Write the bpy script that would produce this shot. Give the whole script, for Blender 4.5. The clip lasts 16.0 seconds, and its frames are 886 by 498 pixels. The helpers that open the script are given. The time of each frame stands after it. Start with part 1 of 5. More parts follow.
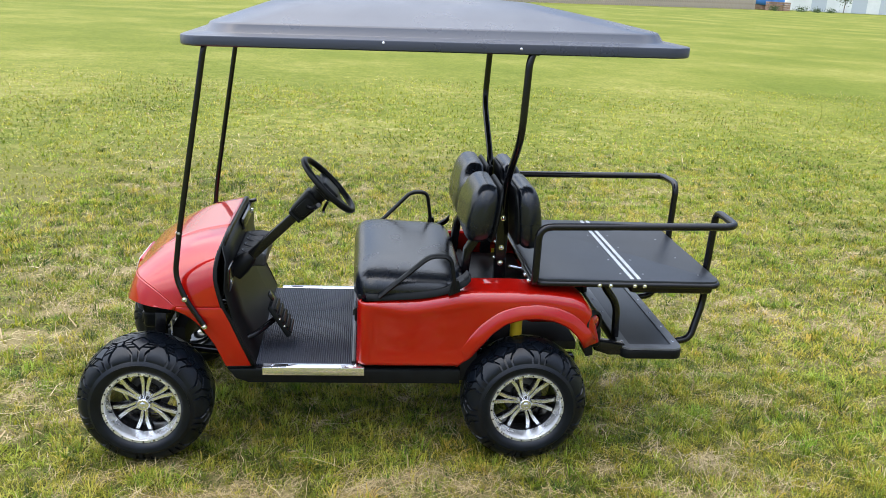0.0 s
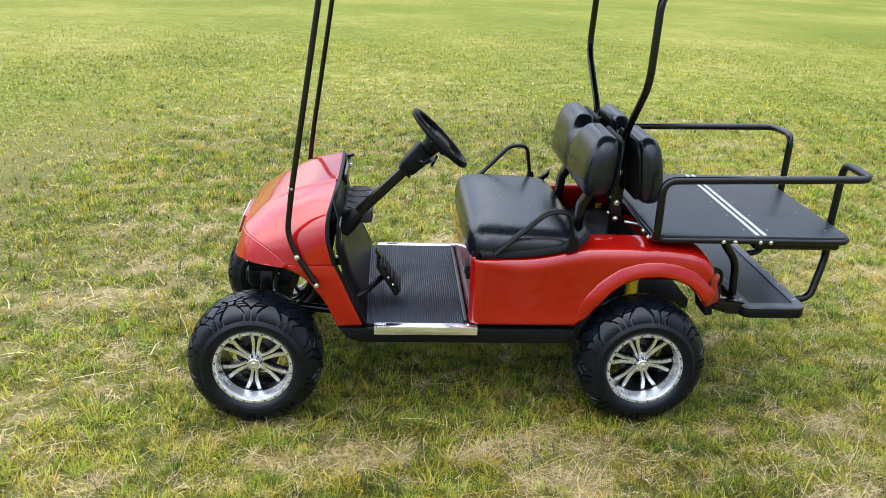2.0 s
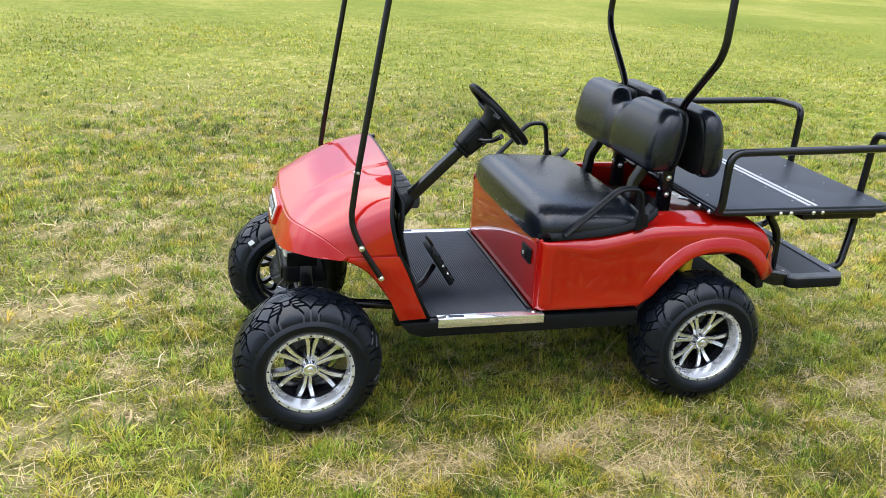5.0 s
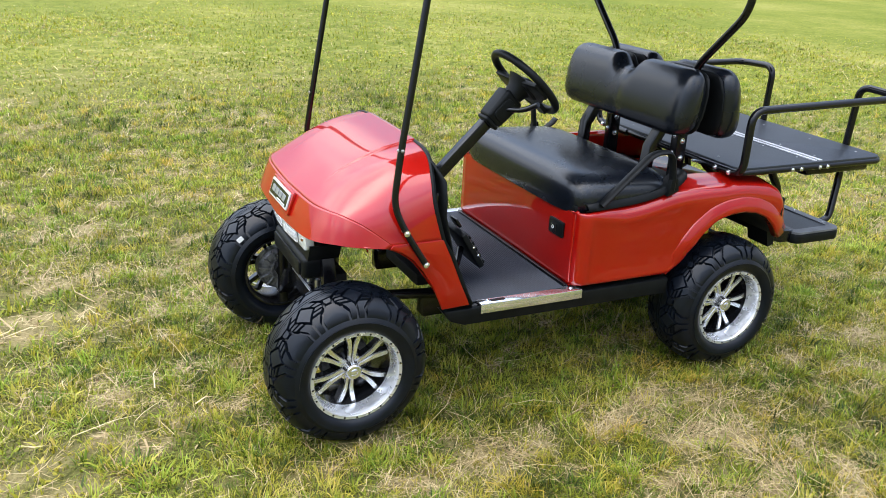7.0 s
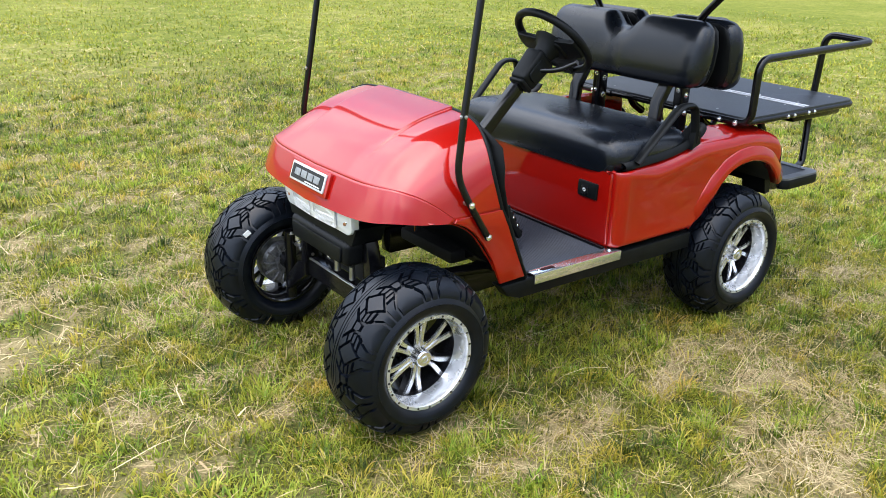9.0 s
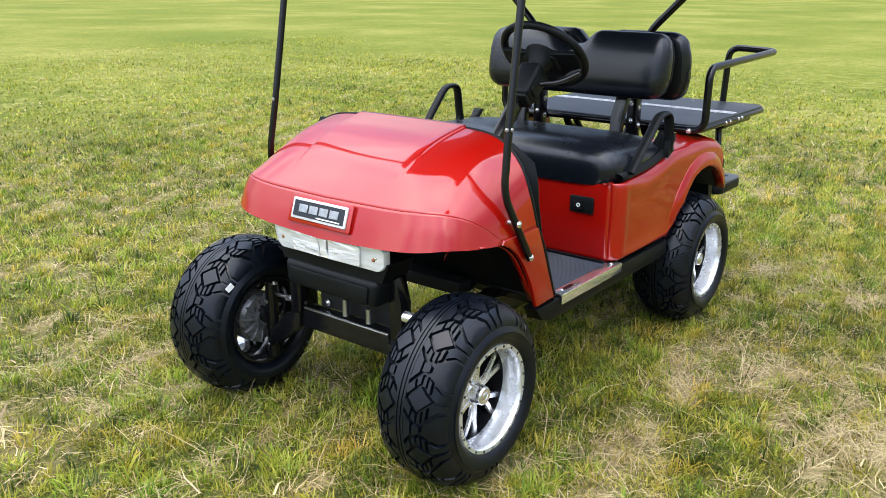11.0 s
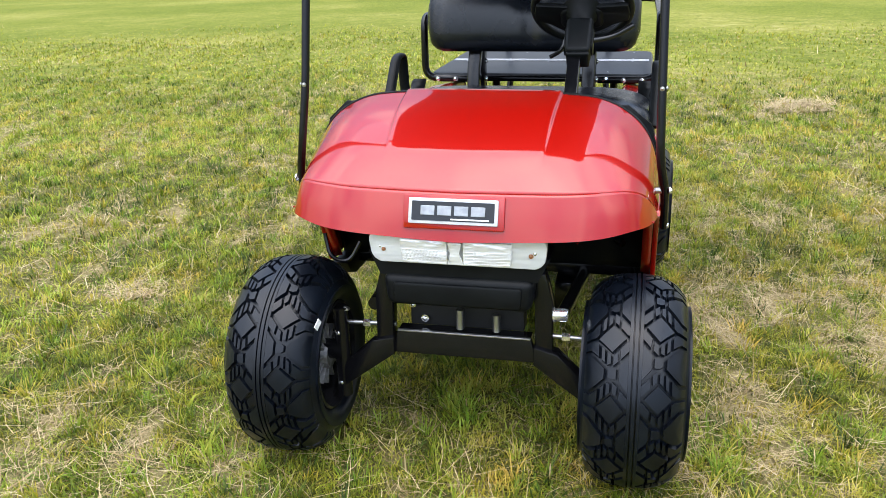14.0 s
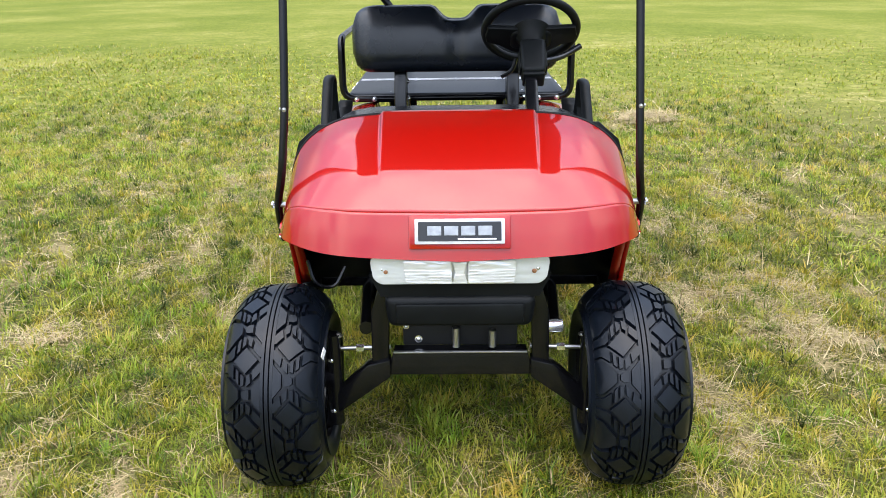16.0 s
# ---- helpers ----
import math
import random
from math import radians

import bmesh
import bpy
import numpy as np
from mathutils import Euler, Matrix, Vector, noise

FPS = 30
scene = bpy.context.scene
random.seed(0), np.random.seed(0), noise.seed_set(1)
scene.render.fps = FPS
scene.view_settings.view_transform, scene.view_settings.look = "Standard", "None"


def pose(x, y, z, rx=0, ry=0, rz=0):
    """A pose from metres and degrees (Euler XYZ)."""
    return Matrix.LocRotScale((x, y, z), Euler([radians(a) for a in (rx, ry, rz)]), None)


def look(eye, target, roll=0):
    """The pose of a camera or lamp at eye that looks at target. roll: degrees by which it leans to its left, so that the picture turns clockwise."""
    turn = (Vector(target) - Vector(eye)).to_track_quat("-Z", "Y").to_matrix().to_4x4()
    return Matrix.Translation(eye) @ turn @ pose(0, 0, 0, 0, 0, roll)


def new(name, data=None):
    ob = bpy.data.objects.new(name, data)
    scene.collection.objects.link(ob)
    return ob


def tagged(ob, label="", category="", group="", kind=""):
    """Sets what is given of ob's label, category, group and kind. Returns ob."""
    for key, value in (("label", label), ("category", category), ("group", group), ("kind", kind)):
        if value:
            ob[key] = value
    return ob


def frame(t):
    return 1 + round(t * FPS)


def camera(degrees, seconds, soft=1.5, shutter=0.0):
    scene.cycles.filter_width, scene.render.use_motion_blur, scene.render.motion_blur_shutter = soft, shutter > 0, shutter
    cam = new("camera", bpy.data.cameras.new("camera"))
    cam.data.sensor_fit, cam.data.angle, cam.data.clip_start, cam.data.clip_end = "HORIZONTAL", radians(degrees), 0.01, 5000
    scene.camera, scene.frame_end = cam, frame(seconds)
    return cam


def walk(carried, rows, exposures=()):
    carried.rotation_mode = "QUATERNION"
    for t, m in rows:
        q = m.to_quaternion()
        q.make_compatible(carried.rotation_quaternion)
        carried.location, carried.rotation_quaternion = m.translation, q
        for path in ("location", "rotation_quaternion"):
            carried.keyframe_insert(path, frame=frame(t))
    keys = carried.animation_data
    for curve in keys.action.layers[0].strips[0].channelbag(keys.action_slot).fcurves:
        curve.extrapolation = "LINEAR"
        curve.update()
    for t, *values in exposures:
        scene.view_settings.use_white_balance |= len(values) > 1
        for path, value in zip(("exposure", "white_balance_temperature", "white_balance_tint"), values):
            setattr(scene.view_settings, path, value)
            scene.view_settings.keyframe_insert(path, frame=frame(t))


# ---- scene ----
cam = camera(54.50, 16.0, soft=0.85)
ROWS = [
    (0.0, 0.065, -3.994, 2.092, -5.98, -17.52, 3.07),
    (0.5, 0.018, -3.981, 2.083, -4.65, -18.39, 2.96),
    (1.0, -0.088, -3.958, 2.050, -3.76, -18.73, 3.18),
    (1.5, -0.189, -3.885, 2.042, -3.42, -19.25, 2.72),
    (2.0, -0.284, -3.839, 2.032, -3.97, -20.52, 2.25),
    (2.5, -0.398, -3.832, 2.037, -5.29, -21.24, 2.46),
    (3.0, -0.564, -3.787, 2.033, -6.92, -21.30, 2.94),
    (3.5, -0.731, -3.723, 2.006, -8.61, -21.04, 3.32),
    (4.0, -0.879, -3.648, 1.964, -10.65, -20.87, 3.65),
    (6.5, -1.573, -3.168, 1.791, -23.31, -20.95, 3.14),
    (7.0, -1.742, -3.039, 1.749, -26.19, -21.04, 3.17),
    (7.5, -1.894, -2.889, 1.710, -29.08, -21.41, 3.14),
    (8.0, -2.026, -2.761, 1.681, -31.76, -21.71, 2.74),
    (10.5, -2.648, -2.101, 1.481, -47.97, -18.69, 0.75),
    (11.0, -2.737, -1.862, 1.443, -52.44, -17.45, 0.58),
    (11.5, -2.805, -1.613, 1.411, -56.96, -17.04, 0.41),
    (12.0, -2.860, -1.377, 1.390, -61.02, -18.10, 0.07),
    (12.5, -2.922, -1.113, 1.378, -65.48, -18.50, -0.10),
    (13.0, -2.955, -0.890, 1.374, -69.21, -18.49, -0.50),
    (13.5, -2.966, -0.657, 1.380, -72.93, -18.85, -0.50),
    (14.0, -2.995, -0.459, 1.394, -76.64, -19.41, -1.44),
    (14.5, -3.018, -0.269, 1.409, -80.71, -19.78, -1.54),
    (15.0, -3.022, -0.138, 1.425, -84.01, -19.90, -1.16),
    (15.5, -3.028, -0.036, 1.431, -87.20, -19.64, -0.75),
    (16.0, -3.069, 0.012, 1.419, -89.14, -18.55, -0.77),
]
walk(cam, [(t, pose(x, y, z, 0, 0, yaw) @ pose(0, 0, 0, 90 + pitch, 0, 0) @ pose(0, 0, 0, 0, 0, roll)) for t, x, y, z, yaw, pitch, roll in ROWS], [(0.0, 0.83), (1.0, 0.88), (2.5, 0.92), (3.5, 1.01), (4.2, 1.02), (6.5, 0.94), (8.0, 0.97), (10.5, 0.92), (12.0, 0.88), (16.0, 0.91)])

# ---- light ----
world = bpy.data.worlds.new("sky")
scene.world = world
world.use_nodes = True
wn = world.node_tree.nodes
wl = world.node_tree.links
wn.clear()
SUN_ELEVATION, SUN_AZIMUTH = 76.0, 285.0
sun_way = Vector((math.sin(radians(SUN_AZIMUTH)) * math.cos(radians(SUN_ELEVATION)), math.cos(radians(SUN_AZIMUTH)) * math.cos(radians(SUN_ELEVATION)), math.sin(radians(SUN_ELEVATION))))
sky = wn.new("ShaderNodeTexSky")
sky.sky_type = "NISHITA"
sky.sun_disc = False
sky.sun_elevation = radians(SUN_ELEVATION)
sky.sun_rotation = radians(SUN_AZIMUTH)
sky.dust_density = 4.0
sky.air_density = 1.2
# thin bright cloud over the whole sky: the blue is washed out and soft cloud banks drift in it
coord = wn.new("ShaderNodeTexCoord")
cloud = wn.new("ShaderNodeTexNoise")
cloud.inputs["Scale"].default_value = 3.2
cloud.inputs["Detail"].default_value = 5.0
cloud_ramp = wn.new("ShaderNodeValToRGB")
cloud_ramp.color_ramp.elements[0].position, cloud_ramp.color_ramp.elements[0].color = 0.40, (3.3, 4.5, 6.9, 1)
cloud_ramp.color_ramp.elements[1].position, cloud_ramp.color_ramp.elements[1].color = 0.62, (9.7, 10.0, 10.4, 1)
mix = wn.new("ShaderNodeMix")
mix.data_type = "RGBA"
mix.inputs["Factor"].default_value = 0.72
back = wn.new("ShaderNodeBackground")
back.inputs["Strength"].default_value = 0.14
out = wn.new("ShaderNodeOutputWorld")
wl.new(coord.outputs["Generated"], cloud.inputs["Vector"])
wl.new(cloud.outputs["Fac"], cloud_ramp.inputs["Fac"])
wl.new(sky.outputs["Color"], mix.inputs["A"])
wl.new(cloud_ramp.outputs["Color"], mix.inputs["B"])
# the veiled sun lights the thin cloud round it, softly and far out
toward = wn.new("ShaderNodeVectorMath")
toward.operation = "DOT_PRODUCT"
toward.inputs[1].default_value = sun_way
veil = wn.new("ShaderNodeMapRange")
veil.interpolation_type = "SMOOTHSTEP"
veil.inputs["From Min"].default_value, veil.inputs["From Max"].default_value = 0.0, 1.0
veil.inputs["To Min"].default_value, veil.inputs["To Max"].default_value = 0.38, 2.35
dome = wn.new("ShaderNodeMix")
dome.data_type, dome.blend_type = "RGBA", "MULTIPLY"
dome.inputs["Factor"].default_value = 1.0
wl.new(coord.outputs["Generated"], toward.inputs[0])
wl.new(toward.outputs["Value"], veil.inputs["Value"])
wl.new(mix.outputs["Result"], dome.inputs["A"])
wl.new(veil.outputs["Result"], dome.inputs["B"])
wl.new(dome.outputs["Result"], back.inputs["Color"])
wl.new(back.outputs["Background"], out.inputs["Surface"])

sun_data = bpy.data.lights.new("sun", "SUN")
sun_data.energy, sun_data.angle, sun_data.color = 0.7, radians(100), (1.0, 0.95, 0.87)
sun = new("sun", sun_data)
sun.matrix_world = look(sun_way * 50, (0, 0, 0))


# ---- materials ----
def material(name, color, rough=0.5, metal=0.0, coat=0.0, coat_rough=0.05, specular=0.5):
    m = bpy.data.materials.new(name)
    m.use_nodes = True
    b = m.node_tree.nodes["Principled BSDF"]
    b.inputs["Base Color"].default_value = (*color, 1)
    b.inputs["Roughness"].default_value = rough
    b.inputs["Metallic"].default_value = metal
    b.inputs["Coat Weight"].default_value = coat
    b.inputs["Coat Roughness"].default_value = coat_rough
    b.inputs["Specular IOR Level"].default_value = specular
    return m


def nodes_of(m):
    t = m.node_tree
    return t.nodes, t.links, t.nodes["Principled BSDF"]


def noise_of(m, scale, detail=4.0, rough=0.55, space="Object", stretch=(1, 1, 1)):
    n, l, b = nodes_of(m)
    c = n.new("ShaderNodeTexCoord")
    mp = n.new("ShaderNodeMapping")
    mp.inputs["Scale"].default_value = stretch
    x = n.new("ShaderNodeTexNoise")
    x.inputs["Scale"].default_value, x.inputs["Detail"].default_value, x.inputs["Roughness"].default_value = scale, detail, rough
    l.new(c.outputs[space], mp.inputs["Vector"])
    l.new(mp.outputs["Vector"], x.inputs["Vector"])
    return x.outputs["Fac"]


def ramp_of(m, fac, stops):
    n, l, b = nodes_of(m)
    r = n.new("ShaderNodeValToRGB")
    e = r.color_ramp.elements
    while len(e) < len(stops):
        e.new(0.5)
    for k, (p, c) in enumerate(stops):
        e[k].position = p
        e[k].color = (*c, 1) if len(c) == 3 else c
    l.new(fac, r.inputs["Fac"])
    return r.outputs["Color"]


def vary(m, scale, dark, light, lo=0.35, hi=0.65, detail=4.0):
    n, l, b = nodes_of(m)
    l.new(ramp_of(m, noise_of(m, scale, detail), [(lo, dark), (hi, light)]), b.inputs["Base Color"])
    return m


def vary_rough(m, scale, lo, hi):
    n, l, b = nodes_of(m)
    l.new(ramp_of(m, noise_of(m, scale), [(0.3, (lo,) * 3), (0.7, (hi,) * 3)]), b.inputs["Roughness"])
    return m


def relief(m, scale, strength, distance=0.001, detail=3.0, kind="noise", stretch=(1, 1, 1)):
    n, l, b = nodes_of(m)
    bump = n.new("ShaderNodeBump")
    bump.inputs["Strength"].default_value, bump.inputs["Distance"].default_value = strength, distance
    if kind == "voronoi":
        c = n.new("ShaderNodeTexCoord")
        v = n.new("ShaderNodeTexVoronoi")
        v.inputs["Scale"].default_value = scale
        l.new(c.outputs["Object"], v.inputs["Vector"])
        l.new(v.outputs["Distance"], bump.inputs["Height"])
    else:
        l.new(noise_of(m, scale, detail, stretch=stretch), bump.inputs["Height"])
    l.new(bump.outputs["Normal"], b.inputs["Normal"])
    return m


RED = material("red_metallic_paint", (0.36, 0.004, 0.0015), 0.40, 0.15, 1.0, 0.045, 0.05)
vary(RED, 900.0, (0.285, 0.003, 0.001), (0.35, 0.0045, 0.0018), 0.3, 0.7, 2.0)
nodes_of(RED)[2].inputs["Coat IOR"].default_value = 1.58
VINYL = relief(vary_rough(material("black_vinyl", (0.004, 0.0055, 0.0088), 0.26, specular=0.46), 5.0, 0.22, 0.30), 420.0, 0.12, 0.0005, kind="voronoi")
PLASTIC = relief(vary(material("black_textured_plastic", (0.005, 0.0055, 0.006), 0.42, specular=0.14), 14.0, (0.004, 0.0045, 0.005), (0.006, 0.007, 0.0075)), 600.0, 0.25, 0.0006)
STEEL = relief(vary_rough(material("black_powder_coated_steel", (0.004, 0.004, 0.005), 0.18, specular=0.36), 30.0, 0.14, 0.24), 350.0, 0.06, 0.0005)
RUBBER = relief(vary(material("tyre_rubber", (0.004, 0.005, 0.007), 0.31, specular=0.29), 18.0, (0.002, 0.003, 0.0055), (0.004, 0.006, 0.010)), 160.0, 0.2, 0.0006)
CHROME = material("chrome", (0.82, 0.82, 0.84), 0.16, 0.92)
MACHINED = vary_rough(material("machined_aluminium", (0.84, 0.84, 0.85), 0.22, 0.85), 20.0, 0.19, 0.25)
BARREL = vary_rough(material("polished_rim_barrel", (0.76, 0.765, 0.78), 0.27, 0.72), 12.0, 0.25, 0.29)
BRUSHED = relief(material("dull_steel", (0.45, 0.45, 0.46), 0.38, 1.0), 200.0, 0.15, 0.0006)
HUB = relief(vary(material("cast_hub_metal", (0.16, 0.16, 0.165), 0.42, 0.6), 40.0, (0.07, 0.07, 0.073), (0.26, 0.26, 0.27)), 120.0, 0.3, 0.001)
BADGE_METAL = vary(material("worn_badge_metal", (0.30, 0.31, 0.33), 0.30, 0.5), 60.0, (0.26, 0.27, 0.29), (0.36, 0.37, 0.38))
GLOSS_BLACK = material("gloss_black_paint", (0.008, 0.008, 0.009), 0.18)
ROOF = relief(vary_rough(material("moulded_roof_plastic", (0.018, 0.022, 0.036), 0.30, specular=0.62), 5.0, 0.25, 0.36), 260.0, 0.3, 0.0006)
TRAY = relief(vary(material("dusty_grey_plastic", (0.040, 0.043, 0.048), 0.45, specular=0.4), 16.0, (0.032, 0.034, 0.039), (0.050, 0.053, 0.058)), 500.0, 0.2, 0.0006)
MAT = vary(material("ribbed_rubber_mat", (0.014, 0.017, 0.026), 0.46, specular=0.4), 7.0, (0.011, 0.014, 0.022), (0.017, 0.021, 0.033))
BOARD = relief(vary(material("black_deck_board", (0.014, 0.015, 0.017), 0.42, specular=0.42), 6.0, (0.010, 0.012, 0.016), (0.016, 0.019, 0.025)), 500.0, 0.3, 0.0006)
STEP_GREY = vary(material("grey_step_frame", (0.10, 0.105, 0.115), 0.45), 12.0, (0.08, 0.084, 0.09), (0.13, 0.135, 0.145))
LENS = relief(material("clear_lamp_lens", (0.82, 0.83, 0.84), 0.10, 0.15, 1.0), 34.0, 0.8, 0.004, 1.0, stretch=(1, 0.5, 1.6))
LENS_GLASS = relief(material("ribbed_lens_glass", (0.94, 0.94, 0.95), 0.08, 0.3, 1.0), 24.0, 1.0, 0.010, 1.0, stretch=(1, 0.6, 2.4))
AMBER = material("amber_bulb", (0.30, 0.12, 0.04), 0.3)
TAIL = material("red_lamp_lens", (0.22, 0.004, 0.004), 0.15, 0.0, 0.8)
YELLOW = material("yellow_spring_tube", (0.62, 0.42, 0.02), 0.4)
WHITE = material("white_print", (0.72, 0.72, 0.70), 0.5)
SILVER_STRIP = vary(material("silver_strip", (0.55, 0.55, 0.56), 0.35, 0.2), 40.0, (0.48, 0.48, 0.49), (0.62, 0.62, 0.63))
# near-black for inner parts and the seam; also the shade drawn in cup wells
CAVITY = material("cavity_black", (0.006, 0.006, 0.006), 0.7)
STICKER = material("paper_sticker", (0.75, 0.75, 0.73), 0.6)


TURF = material("meadow_turf", (0.15, 0.18, 0.03), 0.9, specular=0.1)


def turf_nodes(m):
    """Thatch between the blades round the cart, straw-brown where the grass has died back; further out the sheet is the sward itself."""
    n, l, b = nodes_of(m)
    c = n.new("ShaderNodeNewGeometry")

    def field(scale, detail, rough):
        x = n.new("ShaderNodeTexNoise")
        x.inputs["Scale"].default_value, x.inputs["Detail"].default_value, x.inputs["Roughness"].default_value = scale, detail, rough
        l.new(c.outputs["Position"], x.inputs["Vector"])
        return x.outputs["Fac"]

    def mixed(kind, fac, p, q):
        x = n.new("ShaderNodeMix")
        x.data_type, x.blend_type = "RGBA", kind
        for value, socket in ((fac, x.inputs["Factor"]), (p, x.inputs["A"]), (q, x.inputs["B"])):
            if isinstance(value, (int, float, tuple)):
                socket.default_value = value
            else:
                l.new(value, socket)
        return x.outputs["Result"]

    def share(lo, hi):
        reach = n.new("ShaderNodeVectorMath")
        reach.operation = "LENGTH"
        l.new(c.outputs["Position"], reach.inputs[0])
        r = n.new("ShaderNodeMapRange")
        r.interpolation_type = "SMOOTHSTEP"
        r.inputs["From Min"].default_value, r.inputs["From Max"].default_value = lo, hi
        l.new(reach.outputs["Value"], r.inputs["Value"])
        return r.outputs["Result"]

    dry = n.new("ShaderNodeAttribute")
    dry.attribute_name = "dry"
    green_thatch = ramp_of(m, field(60.0, 6.0, 0.8), [(0.36, (0.022, 0.022, 0.006)), (0.52, (0.080, 0.082, 0.018)), (0.70, (0.215, 0.185, 0.055))])
    straw_thatch = ramp_of(m, field(85.0, 6.0, 0.8), [(0.34, (0.085, 0.060, 0.030)), (0.50, (0.245, 0.190, 0.092)), (0.68, (0.43, 0.355, 0.180))])
    thatch = mixed("MIX", dry.outputs["Fac"], green_thatch, straw_thatch)
    sward = ramp_of(m, field(3.2, 8.0, 0.72), [(0.34, (0.098, 0.118, 0.013)), (0.49, (0.178, 0.182, 0.032)), (0.66, (0.305, 0.270, 0.095))])
    sward = mixed("MIX", share(6.0, 20.0), sward, mixed("MIX", 0.75, sward, (0.178, 0.187, 0.031, 1)))
    broad = ramp_of(m, field(0.22, 5.0, 0.62), [(0.34, (0.66, 0.76, 0.50)), (0.50, (0.86, 0.90, 0.74)), (0.66, (1.24, 1.16, 1.45))])
    grain = ramp_of(m, field(16.0, 7.0, 0.8), [(0.34, (0.45, 0.48, 0.40)), (0.50, (0.86, 0.88, 0.84)), (0.68, (1.22, 1.20, 1.24))])
    grain = mixed("MIX", share(10.0, 45.0), grain, (0.86, 0.88, 0.84, 1))
    far = mixed("MULTIPLY", 1.0, mixed("MULTIPLY", 1.0, sward, broad), grain)
    l.new(mixed("MIX", share(4.0, 8.5), thatch, far), b.inputs["Base Color"])
    bump = n.new("ShaderNodeBump")
    bump.inputs["Strength"].default_value, bump.inputs["Distance"].default_value = 0.4, 0.02
    l.new(field(30.0, 6.0, 0.75), bump.inputs["Height"])
    l.new(bump.outputs["Normal"], b.inputs["Normal"])


turf_nodes(TURF)


def blade_material(name, through_share):
    """Grass by its own tint; thin leaves let part of the light through."""
    m = material(name, (0.15, 0.18, 0.03), 0.5, specular=0.3)
    n, l, b = nodes_of(m)
    tint = n.new("ShaderNodeAttribute")
    tint.attribute_name = "tint"
    l.new(tint.outputs["Color"], b.inputs["Base Color"])
    if through_share:
        t = n.new("ShaderNodeBsdfTranslucent")
        x = n.new("ShaderNodeMixShader")
        x.inputs["Fac"].default_value = through_share
        l.new(tint.outputs["Color"], t.inputs["Color"])
        l.new(b.outputs["BSDF"], x.inputs[1])
        l.new(t.outputs["BSDF"], x.inputs[2])
        l.new(x.outputs["Shader"], n["Material Output"].inputs["Surface"])
    return m


BLADE = blade_material("grass_blades", 0.36)
STRAW = blade_material("dry_straw", 0.0)


# ---- builders ----
def part(name, bm, mat, parent=None, label="", smooth=True, at=None):
    """One mesh object from a bmesh, under a thing or a part."""
    me = bpy.data.meshes.new(name)
    bmesh.ops.recalc_face_normals(bm, faces=bm.faces)
    bm.to_mesh(me)
    bm.free()
    if smooth:
        me.polygons.foreach_set("use_smooth", [True] * len(me.polygons))
        me.set_sharp_from_angle(angle=radians(38))
    for m in (mat if isinstance(mat, (list, tuple)) else [mat]):
        me.materials.append(m)
    ob = new(name, me)
    if at is not None:
        ob.matrix_basis = at
    if parent is not None:
        ob.parent = parent
    if label:
        ob["label"] = label
    return ob


def again(ob, m, parent=None):
    """The same part once more, on the same mesh, at the pose m."""
    o = ob.copy()
    scene.collection.objects.link(o)
    o.parent = parent or ob.parent
    o.matrix_basis = m
    for child in ob.children:
        c = again(child, child.matrix_basis.copy(), o)
    return o


def box(bm, lo, hi, bevel=0.004, segments=2, m=None):
    c = [(a + z) / 2 for a, z in zip(lo, hi)]
    s = [abs(z - a) for a, z in zip(lo, hi)]
    r = bmesh.ops.create_cube(bm, size=1.0, matrix=Matrix.Translation(c) @ Matrix.Diagonal((*s, 1)))
    vs = r["verts"]
    if bevel:
        es = list({e for v in vs for e in v.link_edges})
        g = bmesh.ops.bevel(bm, geom=es, offset=min(bevel, min(s) * 0.45), segments=segments, affect="EDGES", profile=0.5)
        vs = list({v for f in g["faces"] for v in f.verts} | {v for v in vs if v.is_valid})
    if m is not None:
        bmesh.ops.transform(bm, matrix=m, verts=vs)
    return bm


def boxed(lo, hi, bevel=0.004, segments=2, m=None):
    return box(bmesh.new(), lo, hi, bevel, segments, m)


def fillet(points, r, steps=6):
    """A polyline with its corners rounded by r."""
    pts = [Vector(p) for p in points]
    res = [pts[0]]
    for a, p, c in zip(pts, pts[1:], pts[2:]):
        u, v = (a - p), (c - p)
        d = min(r, u.length * 0.48, v.length * 0.48)
        s, e = p + u.normalized() * d, p + v.normalized() * d
        for k in range(steps + 1):
            t = k / steps
            res.append(s * (1 - t) ** 2 + p * 2 * t * (1 - t) + e * t * t)
    res.append(pts[-1])
    return res


def tube(bm, points, r, bend=0.06, sides=12, flat=1.0, closed=False):
    """A tube along a polyline with rounded corners; flat squeezes its section sideways."""
    path = fillet(points, bend) if not closed else [Vector(p) for p in points]
    rings = []
    up = None
    count = len(path)
    for i, p in enumerate(path):
        if closed:
            d = (path[(i + 1) % count] - path[i - 1]).normalized()
        else:
            d = (path[min(i + 1, count - 1)] - path[max(i - 1, 0)]).normalized()
        if up is None:
            up = Vector((0, 1, 0)) if abs(d.y) < 0.9 else Vector((1, 0, 0))
        side = d.cross(up).normalized()
        up = side.cross(d).normalized()
        rings.append([bm.verts.new(p + (side * math.cos(a) + up * math.sin(a) * flat) * r) for a in [2 * math.pi * k / sides for k in range(sides)]])
    pairs = list(zip(rings, rings[1:])) + ([(rings[-1], rings[0])] if closed else [])
    for a, c in pairs:
        for k in range(sides):
            bm.faces.new((a[k], a[(k + 1) % sides], c[(k + 1) % sides], c[k]))
    if not closed:
        bm.faces.new(rings[0][::-1])
        bm.faces.new(rings[-1])
    return bm


